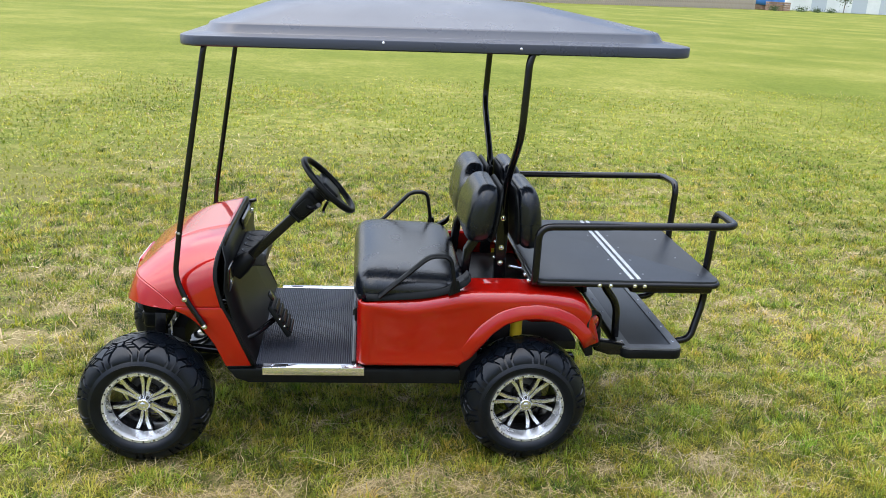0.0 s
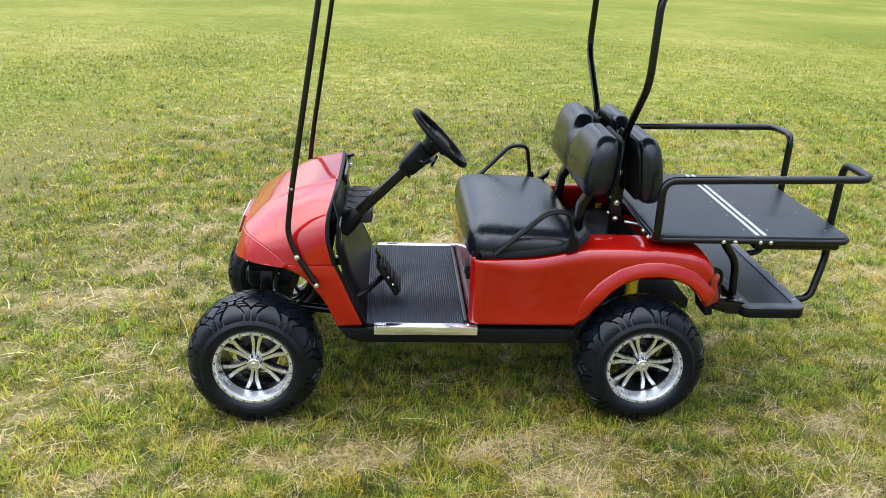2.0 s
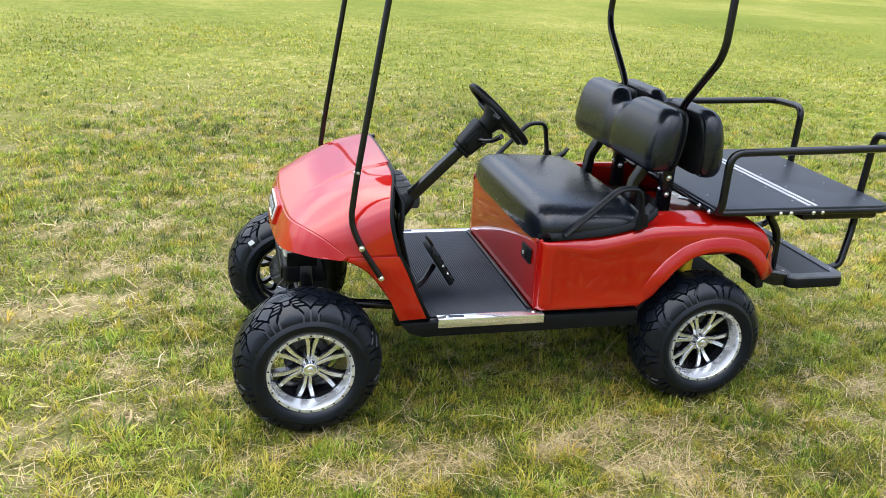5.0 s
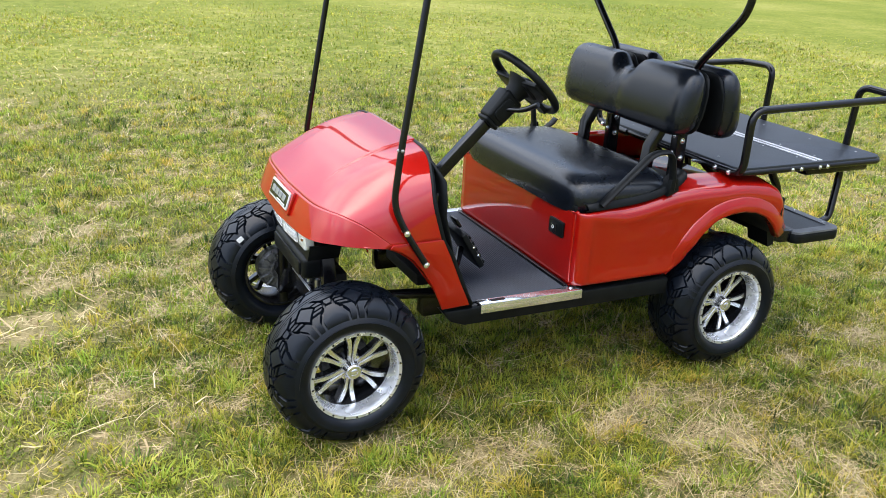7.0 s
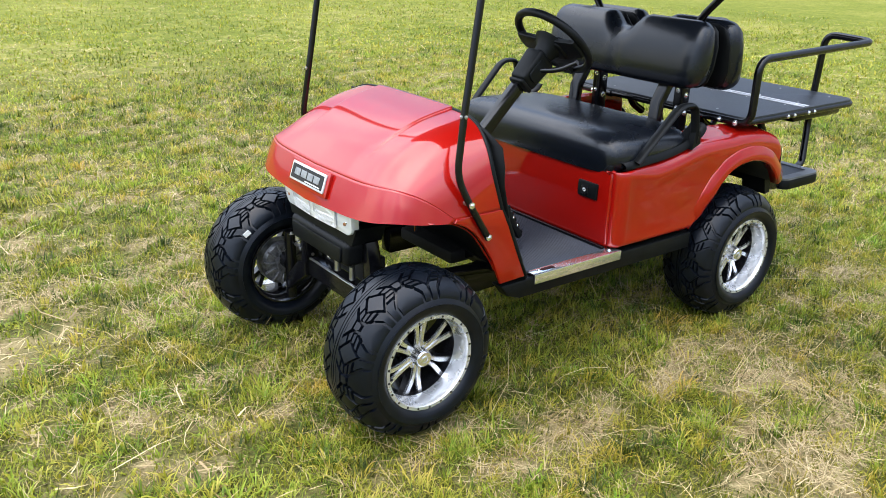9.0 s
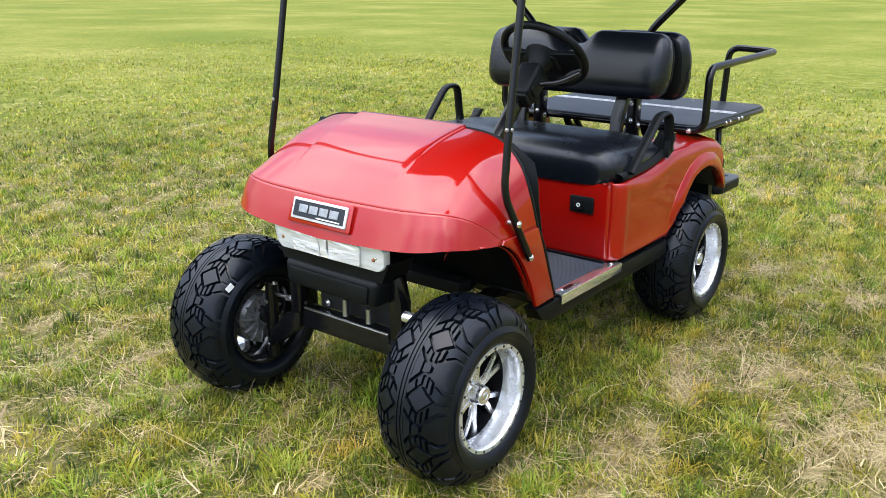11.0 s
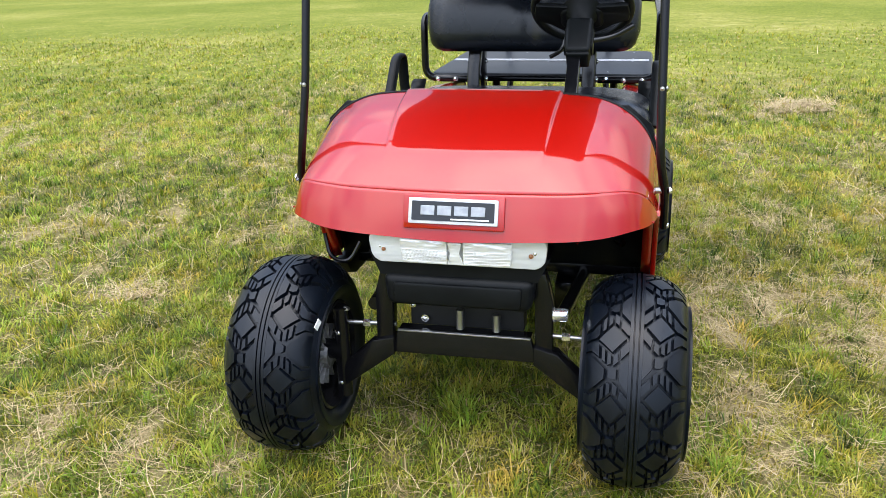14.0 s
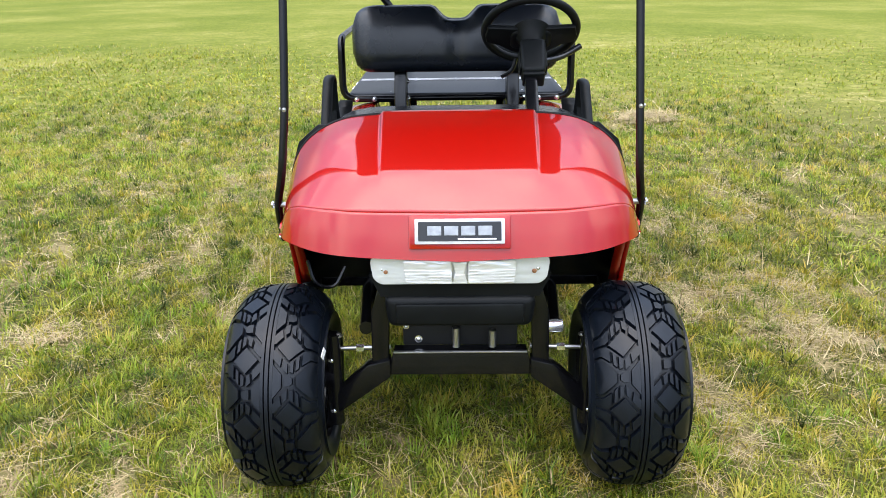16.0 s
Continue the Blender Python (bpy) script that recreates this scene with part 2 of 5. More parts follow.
def piped(points, r, bend=0.06, sides=12, flat=1.0, closed=False):
    return tube(bmesh.new(), points, r, bend, sides, flat, closed)


def sheet(bm, rows, close_u=False):
    """A surface through rows of points."""
    grid = [[bm.verts.new(p) for p in row] for row in rows]
    for a, c in zip(grid, grid[1:]):
        w = len(a)
        for k in range(w if close_u else w - 1):
            bm.faces.new((a[k], a[(k + 1) % w], c[(k + 1) % w], c[k]))
    return grid


def slab(outline, lo, hi, axis="y", bevel=0.0, segments=2):
    """A flat outline of (a, b) points given depth along an axis."""
    bm = bmesh.new()
    place = {"y": lambda a, c, d: (a, d, c), "z": lambda a, c, d: (a, c, d), "x": lambda a, c, d: (d, a, c)}[axis]
    ring = [bm.verts.new(place(a, c, lo)) for a, c in outline]
    f = bm.faces.new(ring)
    r = bmesh.ops.extrude_face_region(bm, geom=[f])
    vs = [v for v in r["geom"] if isinstance(v, bmesh.types.BMVert)]
    d = {"x": (hi - lo, 0, 0), "y": (0, hi - lo, 0), "z": (0, 0, hi - lo)}[axis]
    bmesh.ops.translate(bm, vec=d, verts=vs)
    if bevel:
        es = [e for e in bm.edges if len(e.link_faces) == 2 and e.calc_face_angle(0) > 0.8 and (len(e.link_faces[0].verts) > 4 or len(e.link_faces[1].verts) > 4)]
        bmesh.ops.bevel(bm, geom=es, offset=bevel, segments=segments, affect="EDGES", profile=0.5)
    return bm


def rounded(a0, b0, a1, b1, r, steps=6):
    """A rectangle's outline with round corners."""
    res = []
    for cx, cy, start in ((a1 - r, b1 - r, 0), (a0 + r, b1 - r, 90), (a0 + r, b0 + r, 180), (a1 - r, b0 + r, 270)):
        for k in range(steps + 1):
            t = radians(start + 90 * k / steps)
            res.append((cx + r * math.cos(t), cy + r * math.sin(t)))
    return res


def revolve(bm, profile, count=48, m=None):
    """A profile of (radius, y) turned round the y axis."""
    rings = []
    for k in range(count):
        a = 2 * math.pi * k / count
        rings.append([(r * math.cos(a), y, r * math.sin(a)) for r, y in profile])
    rings.append(rings[0])
    grid = [[bm.verts.new(m @ Vector(p) if m else p) for p in row] for row in rings[:-1]]
    grid.append(grid[0])
    for a, c in zip(grid, grid[1:]):
        for k in range(len(a) - 1):
            bm.faces.new((a[k], a[k + 1], c[k + 1], c[k]))
    return bm


def turned(profile, count=48, m=None):
    return revolve(bmesh.new(), profile, count, m)


def bolt_head(parent, place, way, r=0.009, mat=None, name="bolt"):
    """A domed bolt head with its washer, facing along way."""
    q = Vector((0, 1, 0)).rotation_difference(Vector(way)).to_matrix().to_4x4()
    bm = turned([(0.0005, r * 0.75), (r * 0.5, r * 0.66), (r * 0.82, r * 0.4), (r * 0.85, r * 0.15), (r * 1.25, r * 0.12), (r * 1.25, -0.002)], 14)
    return part(name, bm, mat or CHROME, parent, at=Matrix.Translation(place) @ q)


def spline(knots, s):
    """Catmull-Rom through knots [(s, values...)] at s."""
    ks = [k[0] for k in knots]
    s = min(max(s, ks[0]), ks[-1])
    i = max(j for j in range(len(ks) - 1) if ks[j] <= s + 1e-9)
    t = (s - ks[i]) / (ks[i + 1] - ks[i])
    p = [knots[min(max(j, 0), len(knots) - 1)][1:] for j in (i - 1, i, i + 1, i + 2)]
    return [0.5 * (2 * b + (c - a) * t + (2 * a - 5 * b + 4 * c - d) * t * t + (3 * b - a - 3 * c + d) * t ** 3) for a, b, c, d in zip(*p)]


def solid(ob, thickness, offset=-1.0):
    m = ob.modifiers.new("thickness", "SOLIDIFY")
    m.thickness, m.offset = thickness, offset
    return ob


def thing(name, label, category, place=(0, 0, 0), kind="", group=""):
    e = new(name)
    e.empty_display_size = 0.2
    e.location = place
    return tagged(e, label, category, group, kind)

# ---- golf cart ----
cart = thing("golf_cart", "red lifted golf cart with black roof, parked on dry meadow grass", "golf cart")

# red front: hood, fascia and side aprons
ARCH = [(0.0, -0.500, 0.0, 0.988), (0.45, -0.502, 0.25, 0.985), (0.65, -0.508, 0.37, 0.965), (0.80, -0.528, 0.458, 0.908), (0.90, -0.532, 0.502, 0.822), (1.0, -0.502, 0.518, 0.700)]
MID_A = [(0.0, -0.645, 0.0, 0.952), (0.45, -0.645, 0.25, 0.950), (0.65, -0.643, 0.372, 0.930), (0.80, -0.635, 0.457, 0.866), (0.90, -0.615, 0.499, 0.796), (1.0, -0.575, 0.518, 0.700)]
MID_B = [(0.0, -0.795, 0.0, 0.885), (0.45, -0.790, 0.25, 0.883), (0.65, -0.778, 0.368, 0.864), (0.80, -0.750, 0.449, 0.825), (0.90, -0.705, 0.494, 0.770), (1.0, -0.635, 0.517, 0.699)]
SEAM = [(0.0, -0.916, 0.0, 0.795), (0.45, -0.906, 0.25, 0.797), (0.65, -0.887, 0.358, 0.800), (0.80, -0.846, 0.434, 0.796), (0.90, -0.780, 0.481, 0.765), (1.0, -0.690, 0.514, 0.698)]
CURL = [(0.0, -0.938, 0.0, 0.735), (0.45, -0.928, 0.25, 0.739), (0.65, -0.908, 0.363, 0.748), (0.80, -0.865, 0.442, 0.754), (0.90, -0.798, 0.486, 0.730), (1.0, -0.700, 0.515, 0.694)]
LIP = [(0.0, -0.956, 0.0, 0.674), (0.45, -0.946, 0.255, 0.684), (0.65, -0.925, 0.370, 0.692), (0.80, -0.879, 0.450, 0.702), (0.90, -0.808, 0.492, 0.697), (1.0, -0.708, 0.515, 0.690)]


def across(knots, s):
    x, y, z = spline(knots, abs(s))
    return Vector((x, math.copysign(abs(y), s) if s else 0.0, z))


def between(curves, v):
    """The curve at v in 0..1 through a series of curves."""
    return lambda s: Vector(spline([(k / (len(curves) - 1), *across(c, s)) for k, c in enumerate(curves)], v))


def crease(y, x):
    """Two low steps that run down the hood, their faces outward, and fade out towards its nose."""
    fade = min(1.0, max(0.0, (x + 0.84) / 0.16))
    d = abs(y) - 0.228 - 0.05 * (x + 0.55)
    return fade * 0.0080 / (1 + math.exp(max(-40.0, min(40.0, d / 0.0016))))


HALF = [0.0, 0.06, 0.12, 0.18, 0.23, 0.28, 0.32, 0.345, 0.360] + [0.372 + 0.0028 * k for k in range(20)] + [0.436, 0.460, 0.485, 0.50, 0.52, 0.55, 0.58, 0.61, 0.64] + [0.66 + 0.02 * k for k in range(18)]
STEPS = [-s for s in HALF[:0:-1]] + HALF
bm = bmesh.new()
rows = []
for k in range(25):
    curve = between([ARCH, MID_A, MID_B, SEAM], k / 24 * 0.996)
    row = []
    for s in STEPS:
        p = curve(s)
        p.z += crease(p.y, p.x)
        row.append(p)
    rows.append(row)
sheet(bm, rows)
hood = solid(part("hood", bm, RED, cart, "glossy red metallic hood"), 0.004)
bm = bmesh.new()
rows = []
for k in range(11):
    curve = between([SEAM, CURL, LIP], 0.006 + 0.994 * k / 10)
    rows.append([curve(s) for s in STEPS])
rows.append([Vector((p.x + 0.022, p.y * 0.975, p.z + 0.004)) for p in rows[-1]])
sheet(bm, rows)
fascia = solid(part("front_fascia", bm, RED, cart), 0.004)
bm = bmesh.new()
under = between([SEAM, CURL, LIP], 0.0)
sheet(bm, [[under(s) + Vector((0.006, 0, -0.003)) + Vector((0.004 * d, 0, -0.004 * d)) for s in STEPS] for d in (0, 1)])
solid(part("seam_gasket", bm, CAVITY, cart), 0.002)

APRON = [(-0.500, 0.703), (-0.470, 0.640), (-0.428, 0.540), (-0.381, 0.436), (-0.492, 0.432), (-0.512, 0.478), (-0.535, 0.530), (-0.575, 0.592), (-0.615, 0.640), (-0.655, 0.670), (-0.700, 0.690), (-0.690, 0.703)]
for side in (-1, 1):
    bm = slab(APRON, side * 0.5205, side * 0.505, "y", 0.004)
    part("side_apron", bm, RED, cart)
    rim = [(-0.481, 0.440), (-0.535, 0.530), (-0.615, 0.640), (-0.700, 0.690), (-0.79, 0.70)]
    bm = bmesh.new()
    path = fillet([(x, side * 0.504, z) for x, z in rim], 0.05)
    sheet(bm, [path, [Vector((p.x + 0.004, side * 0.478, p.z + 0.006)) for p in path]])
    solid(part("arch_return", bm, RED, cart), 0.003)

# emblem on the nose: letters of the maker stand as plain bars
badge_pose = Matrix.Translation((-0.936, 0, 0.751)) @ Euler((0, radians(18), 0)).to_matrix().to_4x4()
bm = slab(rounded(-0.133, -0.046, 0.133, 0.042, 0.006, 3), -0.0035, 0.010, "x", 0.002)
part("badge_recess", bm, RED, fascia, at=badge_pose)
bm = slab(rounded(-0.117, -0.033, 0.117, 0.033, 0.003, 3), -0.009, -0.003, "x", 0.0015)
part("badge_frame", bm, SILVER_STRIP, fascia, "silver badge frame", at=badge_pose)
bm = slab(rounded(-0.108, -0.025, 0.108, 0.025, 0.002, 3), -0.0105, -0.008, "x")
part("badge_plate", bm, GLOSS_BLACK, fascia, at=badge_pose)
bm = bmesh.new()
for c in (0.066, 0.022, -0.022, -0.066):
    box(bm, (-0.0125, c - 0.0185, -0.011), (-0.010, c + 0.0185, 0.014), 0.001, 1)
part("badge_mark", bm, BADGE_METAL, fascia, "pale block-shaped maker's mark", at=badge_pose)
bm = boxed((-0.0125, -0.095, -0.022), (-0.0102, 0.005, -0.018), 0.0005, 1)
part("badge_line", bm, WHITE, fascia, at=badge_pose)

# headlight bar under the lip
def lamp_bow(bm):
    """Bows a lamp part round the nose, leaning back towards its foot."""
    for v in bm.verts:
        v.co.x += 0.28 * v.co.y ** 2 + (0.676 - v.co.z) * 0.12
        v.co.y *= 1.0 - 0.9 * max(0.0, 0.640 - v.co.z)
    return bm


headlight = part("headlight_bar", lamp_bow(slab(rounded(-0.240, 0.594, 0.240, 0.682, 0.026, 6), -0.935, -0.902, "x", 0.006)), LENS, cart, "clear headlight bar with two lamps")
for side in (-1, 1):
    lo, hi = sorted((side * 0.022, side * 0.150))
    lamp = part("lamp", lamp_bow(slab(rounded(lo, 0.602, hi, 0.668, 0.006, 3), -0.9362, -0.93, "x", 0.0015)), LENS_GLASS, headlight, "ribbed lamp glass")
    bm = bmesh.new()
    for k in range(32):
        y = lo + 0.003 + 0.0039 * k
        box(bm, (-0.9372, y - 0.0007, 0.606), (-0.930, y + 0.0007, 0.640), 0, 1)
    for k in range(5):
        z = 0.606 + 0.0085 * k
        box(bm, (-0.9374, lo + 0.002, z - 0.0006), (-0.930, hi - 0.002, z + 0.0006), 0, 1)
    part("lens_ribs", lamp_bow(bm), LENS_GLASS, lamp, smooth=False)
bm = slab([(-0.022, 0.604), (0.022, 0.604), (0.012, 0.636), (0.020, 0.666), (-0.020, 0.666), (-0.012, 0.636)], -0.9385, -0.93, "x", 0.002)
part("lens_centre", lamp_bow(bm), LENS_GLASS, headlight)
for side in (-1, 1):
    part("indicator_bulb", turned([(0.0005, 0.005), (0.005, 0.003), (0.007, -0.002)], 12, pose(-0.9165, side * 0.198, 0.633, 0, 0, 90)), AMBER, headlight, "amber indicator bulb")
    bolt_head(headlight, (-0.9155, side * 0.208, 0.640), (-1, 0, 0), 0.004)

# black bumper block, cross bar, uprights and lower arms
bm = boxed((-0.914, -0.208, 0.468), (-0.80, 0.208, 0.560), 0.024, 4)
for v in bm.verts:
    v.co.y *= 1.0 - (0.56 - v.co.z) * 0.55
block = part("bumper_block", bm, PLASTIC, cart, "black moulded bumper block")
bm = slab(rounded(-0.176, 0.482, 0.176, 0.541, 0.010, 4), -0.9225, -0.905, "x", 0.005)
for v in bm.verts:
    v.co.y *= 1.0 - (0.541 - v.co.z) * 0.45
part("bumper_panel", bm, PLASTIC, block)
bm = slab([(-0.245, 0.62), (0.245, 0.62), (0.215, 0.555), (-0.215, 0.555)], -0.90, -0.78, "x", 0.006)
part("bumper_neck", bm, PLASTIC, cart)
bm = slab([(-0.190, 0.363), (0.190, 0.363), (0.20, 0.325), (0.27, 0.292), (-0.27, 0.292), (-0.20, 0.325)], -0.845, -0.79, "x", 0.004)
cross = part("cross_bar", bm, STEEL, cart)
part("cross_bar_edge", boxed((-0.848, -0.190, 0.361), (-0.838, 0.190, 0.366), 0.001, 1), BRUSHED, cross, "bare steel edge")
part("steering_rack_plate", boxed((-0.79, -0.165, 0.36), (-0.73, 0.165, 0.465), 0.004), CAVITY, cart)
for side in (-1, 1):
    bm = slab([(side * 0.205, 0.300), (side * 0.252, 0.300), (side * 0.250, 0.480), (side * 0.228, 0.560), (side * 0.180, 0.560), (side * 0.200, 0.47)], -0.85, -0.80, "x", 0.004)
    part("upright", bm, STEEL, cart)
    bm = slab([(side * 0.20, 0.292), (side * 0.20, 0.345), (side * 0.265, 0.330), (side * 0.365, 0.232), (side * 0.365, 0.168)], -0.86, -0.81, "x", 0.004)
    part("lower_arm", bm, STEEL, cart)
    spindle = part("spindle", piped([(-0.84, side * 0.362, 0.14), (-0.84, side * 0.362, 0.42)], 0.022, 0.01, 14), STEEL, cart)
    part("axle_stub", piped([(-0.84, side * 0.36, 0.285), (-0.84, side * 0.45, 0.285)], 0.03, 0.01, 14), STEEL, spindle)
    for z in (0.185, 0.345):
        bolt_head(spindle, (-0.858, side * 0.366, z), (-1, 0, 0), 0.008)
    bolt_head(spindle, (-0.84, side * 0.345, 0.415), (0, 0, 1), 0.010, BRUSHED)
    rod = part("tie_rod", piped([(-0.825, side * 0.20, 0.372), (-0.825, side * 0.355, 0.368)], 0.0065, 0.01, 10), BRUSHED, cart, "bare steel tie rod")
    part("tie_rod_nut", piped([(-0.825, side * 0.275, 0.3695), (-0.825, side * 0.297, 0.369)], 0.012, 0.01, 6), CHROME, rod)
    part("leaf_bar", piped([(-0.80, side * 0.27, 0.42), (-0.45, side * 0.30, 0.40), (-0.30, side * 0.30, 0.38)], 0.020, 0.05, 10), STEEL, cart)
for y, h in ((0.012, 0.058), (-0.092, 0.050)):
    part("hanging_bolt", piped([(-0.825, y, 0.372), (-0.825, y, 0.372 + h)], 0.011, 0.01, 10), BRUSHED, cart, "bare steel hanging bolt")
bolt_head(cart, (-0.80, 0.12, 0.385), (-1, 0, 0), 0.009)
bolt_head(cart, (-0.80, 0.155, 0.425), (-1, 0, 0), 0.007)
part("tow_pin", turned([(0.0005, 0.075), (0.016, 0.075), (0.019, 0.071), (0.019, 0.015)], 18, pose(-0.83, -0.215, 0.437, 0, 0, 180)), MACHINED, cart, "silver steel tow pin")
part("cable_loop", piped([(-0.72, 0.44, 0.60), (-0.74, 0.42, 0.53), (-0.74, 0.36, 0.52), (-0.72, 0.33, 0.58)], 0.006, 0.04, 8), STEEL, cart)
part("red_wire", piped([(-0.70, -0.30, 0.60), (-0.72, -0.33, 0.64), (-0.71, -0.36, 0.655)], 0.003, 0.03, 6), TAIL, cart)
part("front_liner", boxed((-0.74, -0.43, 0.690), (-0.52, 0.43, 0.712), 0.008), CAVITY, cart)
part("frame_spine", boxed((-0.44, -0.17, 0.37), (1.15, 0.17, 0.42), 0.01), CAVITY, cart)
for y in (-0.25, 0.25):
    part("frame_rail", boxed((-0.46, y - 0.035, 0.29), (1.12, y + 0.035, 0.386), 0.01), STEEL, cart)

# dashboard
bm = bmesh.new()
rows = []
for k, (dx, inset, drop) in enumerate(((-0.006, 0.000, 0.0), (0.001, -0.002, 0.003), (0.010, 0.001, 0.001), (0.012, 0.014, -0.014), (-0.010, 0.024, -0.030))):
    row = []
    for s in STEPS:
        p = across(ARCH, s)
        w = max(0.0, 1 - inset / 0.52)
        row.append(Vector((p.x + dx, p.y * w, p.z + drop * (1 if abs(s) < 0.8 else (1 - abs(s)) / 0.2))))
    low = [(-0.470, 0.640), (-0.428, 0.540), (-0.381, 0.436)]
    head = [Vector((x + dx + 0.004, -0.52 * w, z)) for x, z in low[::-1]]
    tail = [Vector((x + dx + 0.004, 0.52 * w, z)) for x, z in low]
    rows.append(head + row + tail)
sheet(bm, rows)
dash = solid(part("dashboard", bm, PLASTIC, cart, "black moulded dashboard"), 0.004)
bm = bmesh.new()
panel = [(0.955, -0.514), (0.90, -0.490), (0.84, -0.492), (0.78, -0.495), (0.60, -0.45), (0.44, -0.376), (0.400, -0.368)]
sheet(bm, [[Vector((x, w * f, z)) for f in (-1, -0.5, 0, 0.5, 1)] for (z, x), w in zip(panel, (0.42, 0.485, 0.503, 0.510, 0.511, 0.511, 0.511))])
solid(part("kick_panel", bm, PLASTIC, dash), 0.006)
tray = part("cup_tray", boxed((-0.488, -0.18, 0.775), (-0.352, 0.20, 0.838), 0.014, 3), TRAY, dash, "grey moulded cup tray")
for y in (-0.126, -0.035, 0.056, 0.147):
    cup = part("cup_holder", turned([(0.040, 0.002), (0.043, 0.006), (0.040, 0.009), (0.036, 0.006), (0.034, -0.001)], 22, pose(-0.415, y, 0.834, 90) @ Matrix.Diagonal((1.28, 1, 1, 1))), TRAY, dash)
    # flat black disc on the tray stands in for the shade inside the cup
    part("cup_well", turned([(0.0005, 0.0), (0.036, 0.0005)], 22, pose(-0.415, y, 0.8405, 90) @ Matrix.Diagonal((1.28, 1, 1, 1))), CAVITY, dash)
part("dash_pocket", boxed((-0.500, 0.03, 0.885), (-0.472, 0.40, 0.945), 0.012), GLOSS_BLACK, dash)
part("dash_pocket", boxed((-0.50, -0.44, 0.74), (-0.478, -0.30, 0.85), 0.008), GLOSS_BLACK, dash)
part("key_switch", turned([(0.0005, 0.012), (0.010, 0.010), (0.014, 0.0)], 14, pose(-0.470, 0.27, 0.92, 0, 0, -90)), CHROME, dash)
part("dash_lever", piped([(-0.49, 0.36, 0.945), (-0.455, 0.36, 0.955)], 0.010, 0.01, 10), GLOSS_BLACK, dash)

# steering
tilt = Matrix.Translation((-0.067, -0.250, 1.190)) @ Euler((0, radians(45), 0)).to_matrix().to_4x4()
ring = [(0.150 * math.cos(2 * math.pi * k / 48), 0.154 * math.sin(2 * math.pi * k / 48), 0) for k in range(48)]
wheel_rim = part("steering_wheel", piped(ring, 0.0145, sides=12, closed=True), PLASTIC, cart, "black three-spoke steering wheel", at=tilt)
bm = slab([(-0.042, -0.146), (0.000, -0.154), (0.030, -0.150), (0.048, -0.105), (0.078, -0.064), (0.092, -0.030), (0.092, 0.030), (0.078, 0.064), (0.048, 0.105), (0.030, 0.150), (0.000, 0.154), (-0.042, 0.146), (-0.036, 0.06), (-0.036, -0.06)], -0.026, -0.006, "z", 0.006)
part("spoke_plate", bm, PLASTIC, wheel_rim)
bm = slab([(0.040, -0.028), (0.148, -0.022), (0.148, 0.022), (0.040, 0.028)], -0.024, -0.008, "z", 0.005)
part("spoke", bm, PLASTIC, wheel_rim)
bm = slab(rounded(-0.030, -0.070, 0.062, 0.070, 0.028), -0.034, 0.008, "z", 0.012, 3)
part("clip_pad", bm, PLASTIC, wheel_rim)
foot, head = Vector((-0.475, -0.240, 0.785)), Vector((-0.082, -0.250, 1.175))
column_pose = Matrix.Translation(foot) @ Euler((0, math.atan2(head.x - foot.x, head.z - foot.z), 0)).to_matrix().to_4x4()
bm = boxed((-0.021, -0.020, 0.0), (0.021, 0.020, (head - foot).length), 0.004, 2)
bm.transform(column_pose)
column = part("steering_column", bm, STEEL, cart, "black square steering column")
part("hub_cone", turned([(0.0005, -0.006), (0.068, -0.010), (0.058, -0.024), (0.042, -0.046), (0.036, -0.080), (0.0005, -0.084)], 24, tilt @ Euler((radians(90), 0, 0)).to_matrix().to_4x4()), PLASTIC, column)
bm = boxed((-0.050, -0.043, -0.200), (0.042, 0.043, -0.072), 0.015, 4)
for v in bm.verts:
    q = (v.co.z + 0.200) / 0.128
    v.co.y *= 0.88 + 0.12 * q
    v.co.x *= 0.80 + 0.22 * q
shroud = part("column_shroud", bm, PLASTIC, column, at=tilt)
for side in (-1, 1):
    bm = slab(rounded(-0.030, -0.180, 0.024, -0.095, 0.018, 5), side * 0.036, side * 0.0455, "y", 0.003)
    part("shroud_panel", bm, PLASTIC, shroud)
part("shroud_band", boxed((-0.036, -0.036, -0.213), (0.032, 0.036, -0.197), 0.010, 3), PLASTIC, column, at=tilt)
part("indicator_stalk", piped([(0.0, -0.035, -0.13), (0.02, -0.10, -0.10), (0.01, -0.165, -0.060)], 0.010, 0.05, 10), GLOSS_BLACK, column, at=tilt)
part("ignition_lever", piped([(-0.05, 0.0, -0.06), (-0.035, 0.01, -0.10), (-0.02, 0.05, -0.115)], 0.007, 0.03, 8), GLOSS_BLACK, column, at=tilt @ pose(0.11, 0.05, -0.01))
part("column_boot", turned([(0.046, -0.05), (0.044, 0.0), (0.038, 0.035), (0.028, 0.060), (0.023, 0.065)], 24, Matrix.Translation((-0.452, -0.2405, 0.808)) @ Euler((radians(45), 0, radians(-90))).to_matrix().to_4x4()), PLASTIC, column)

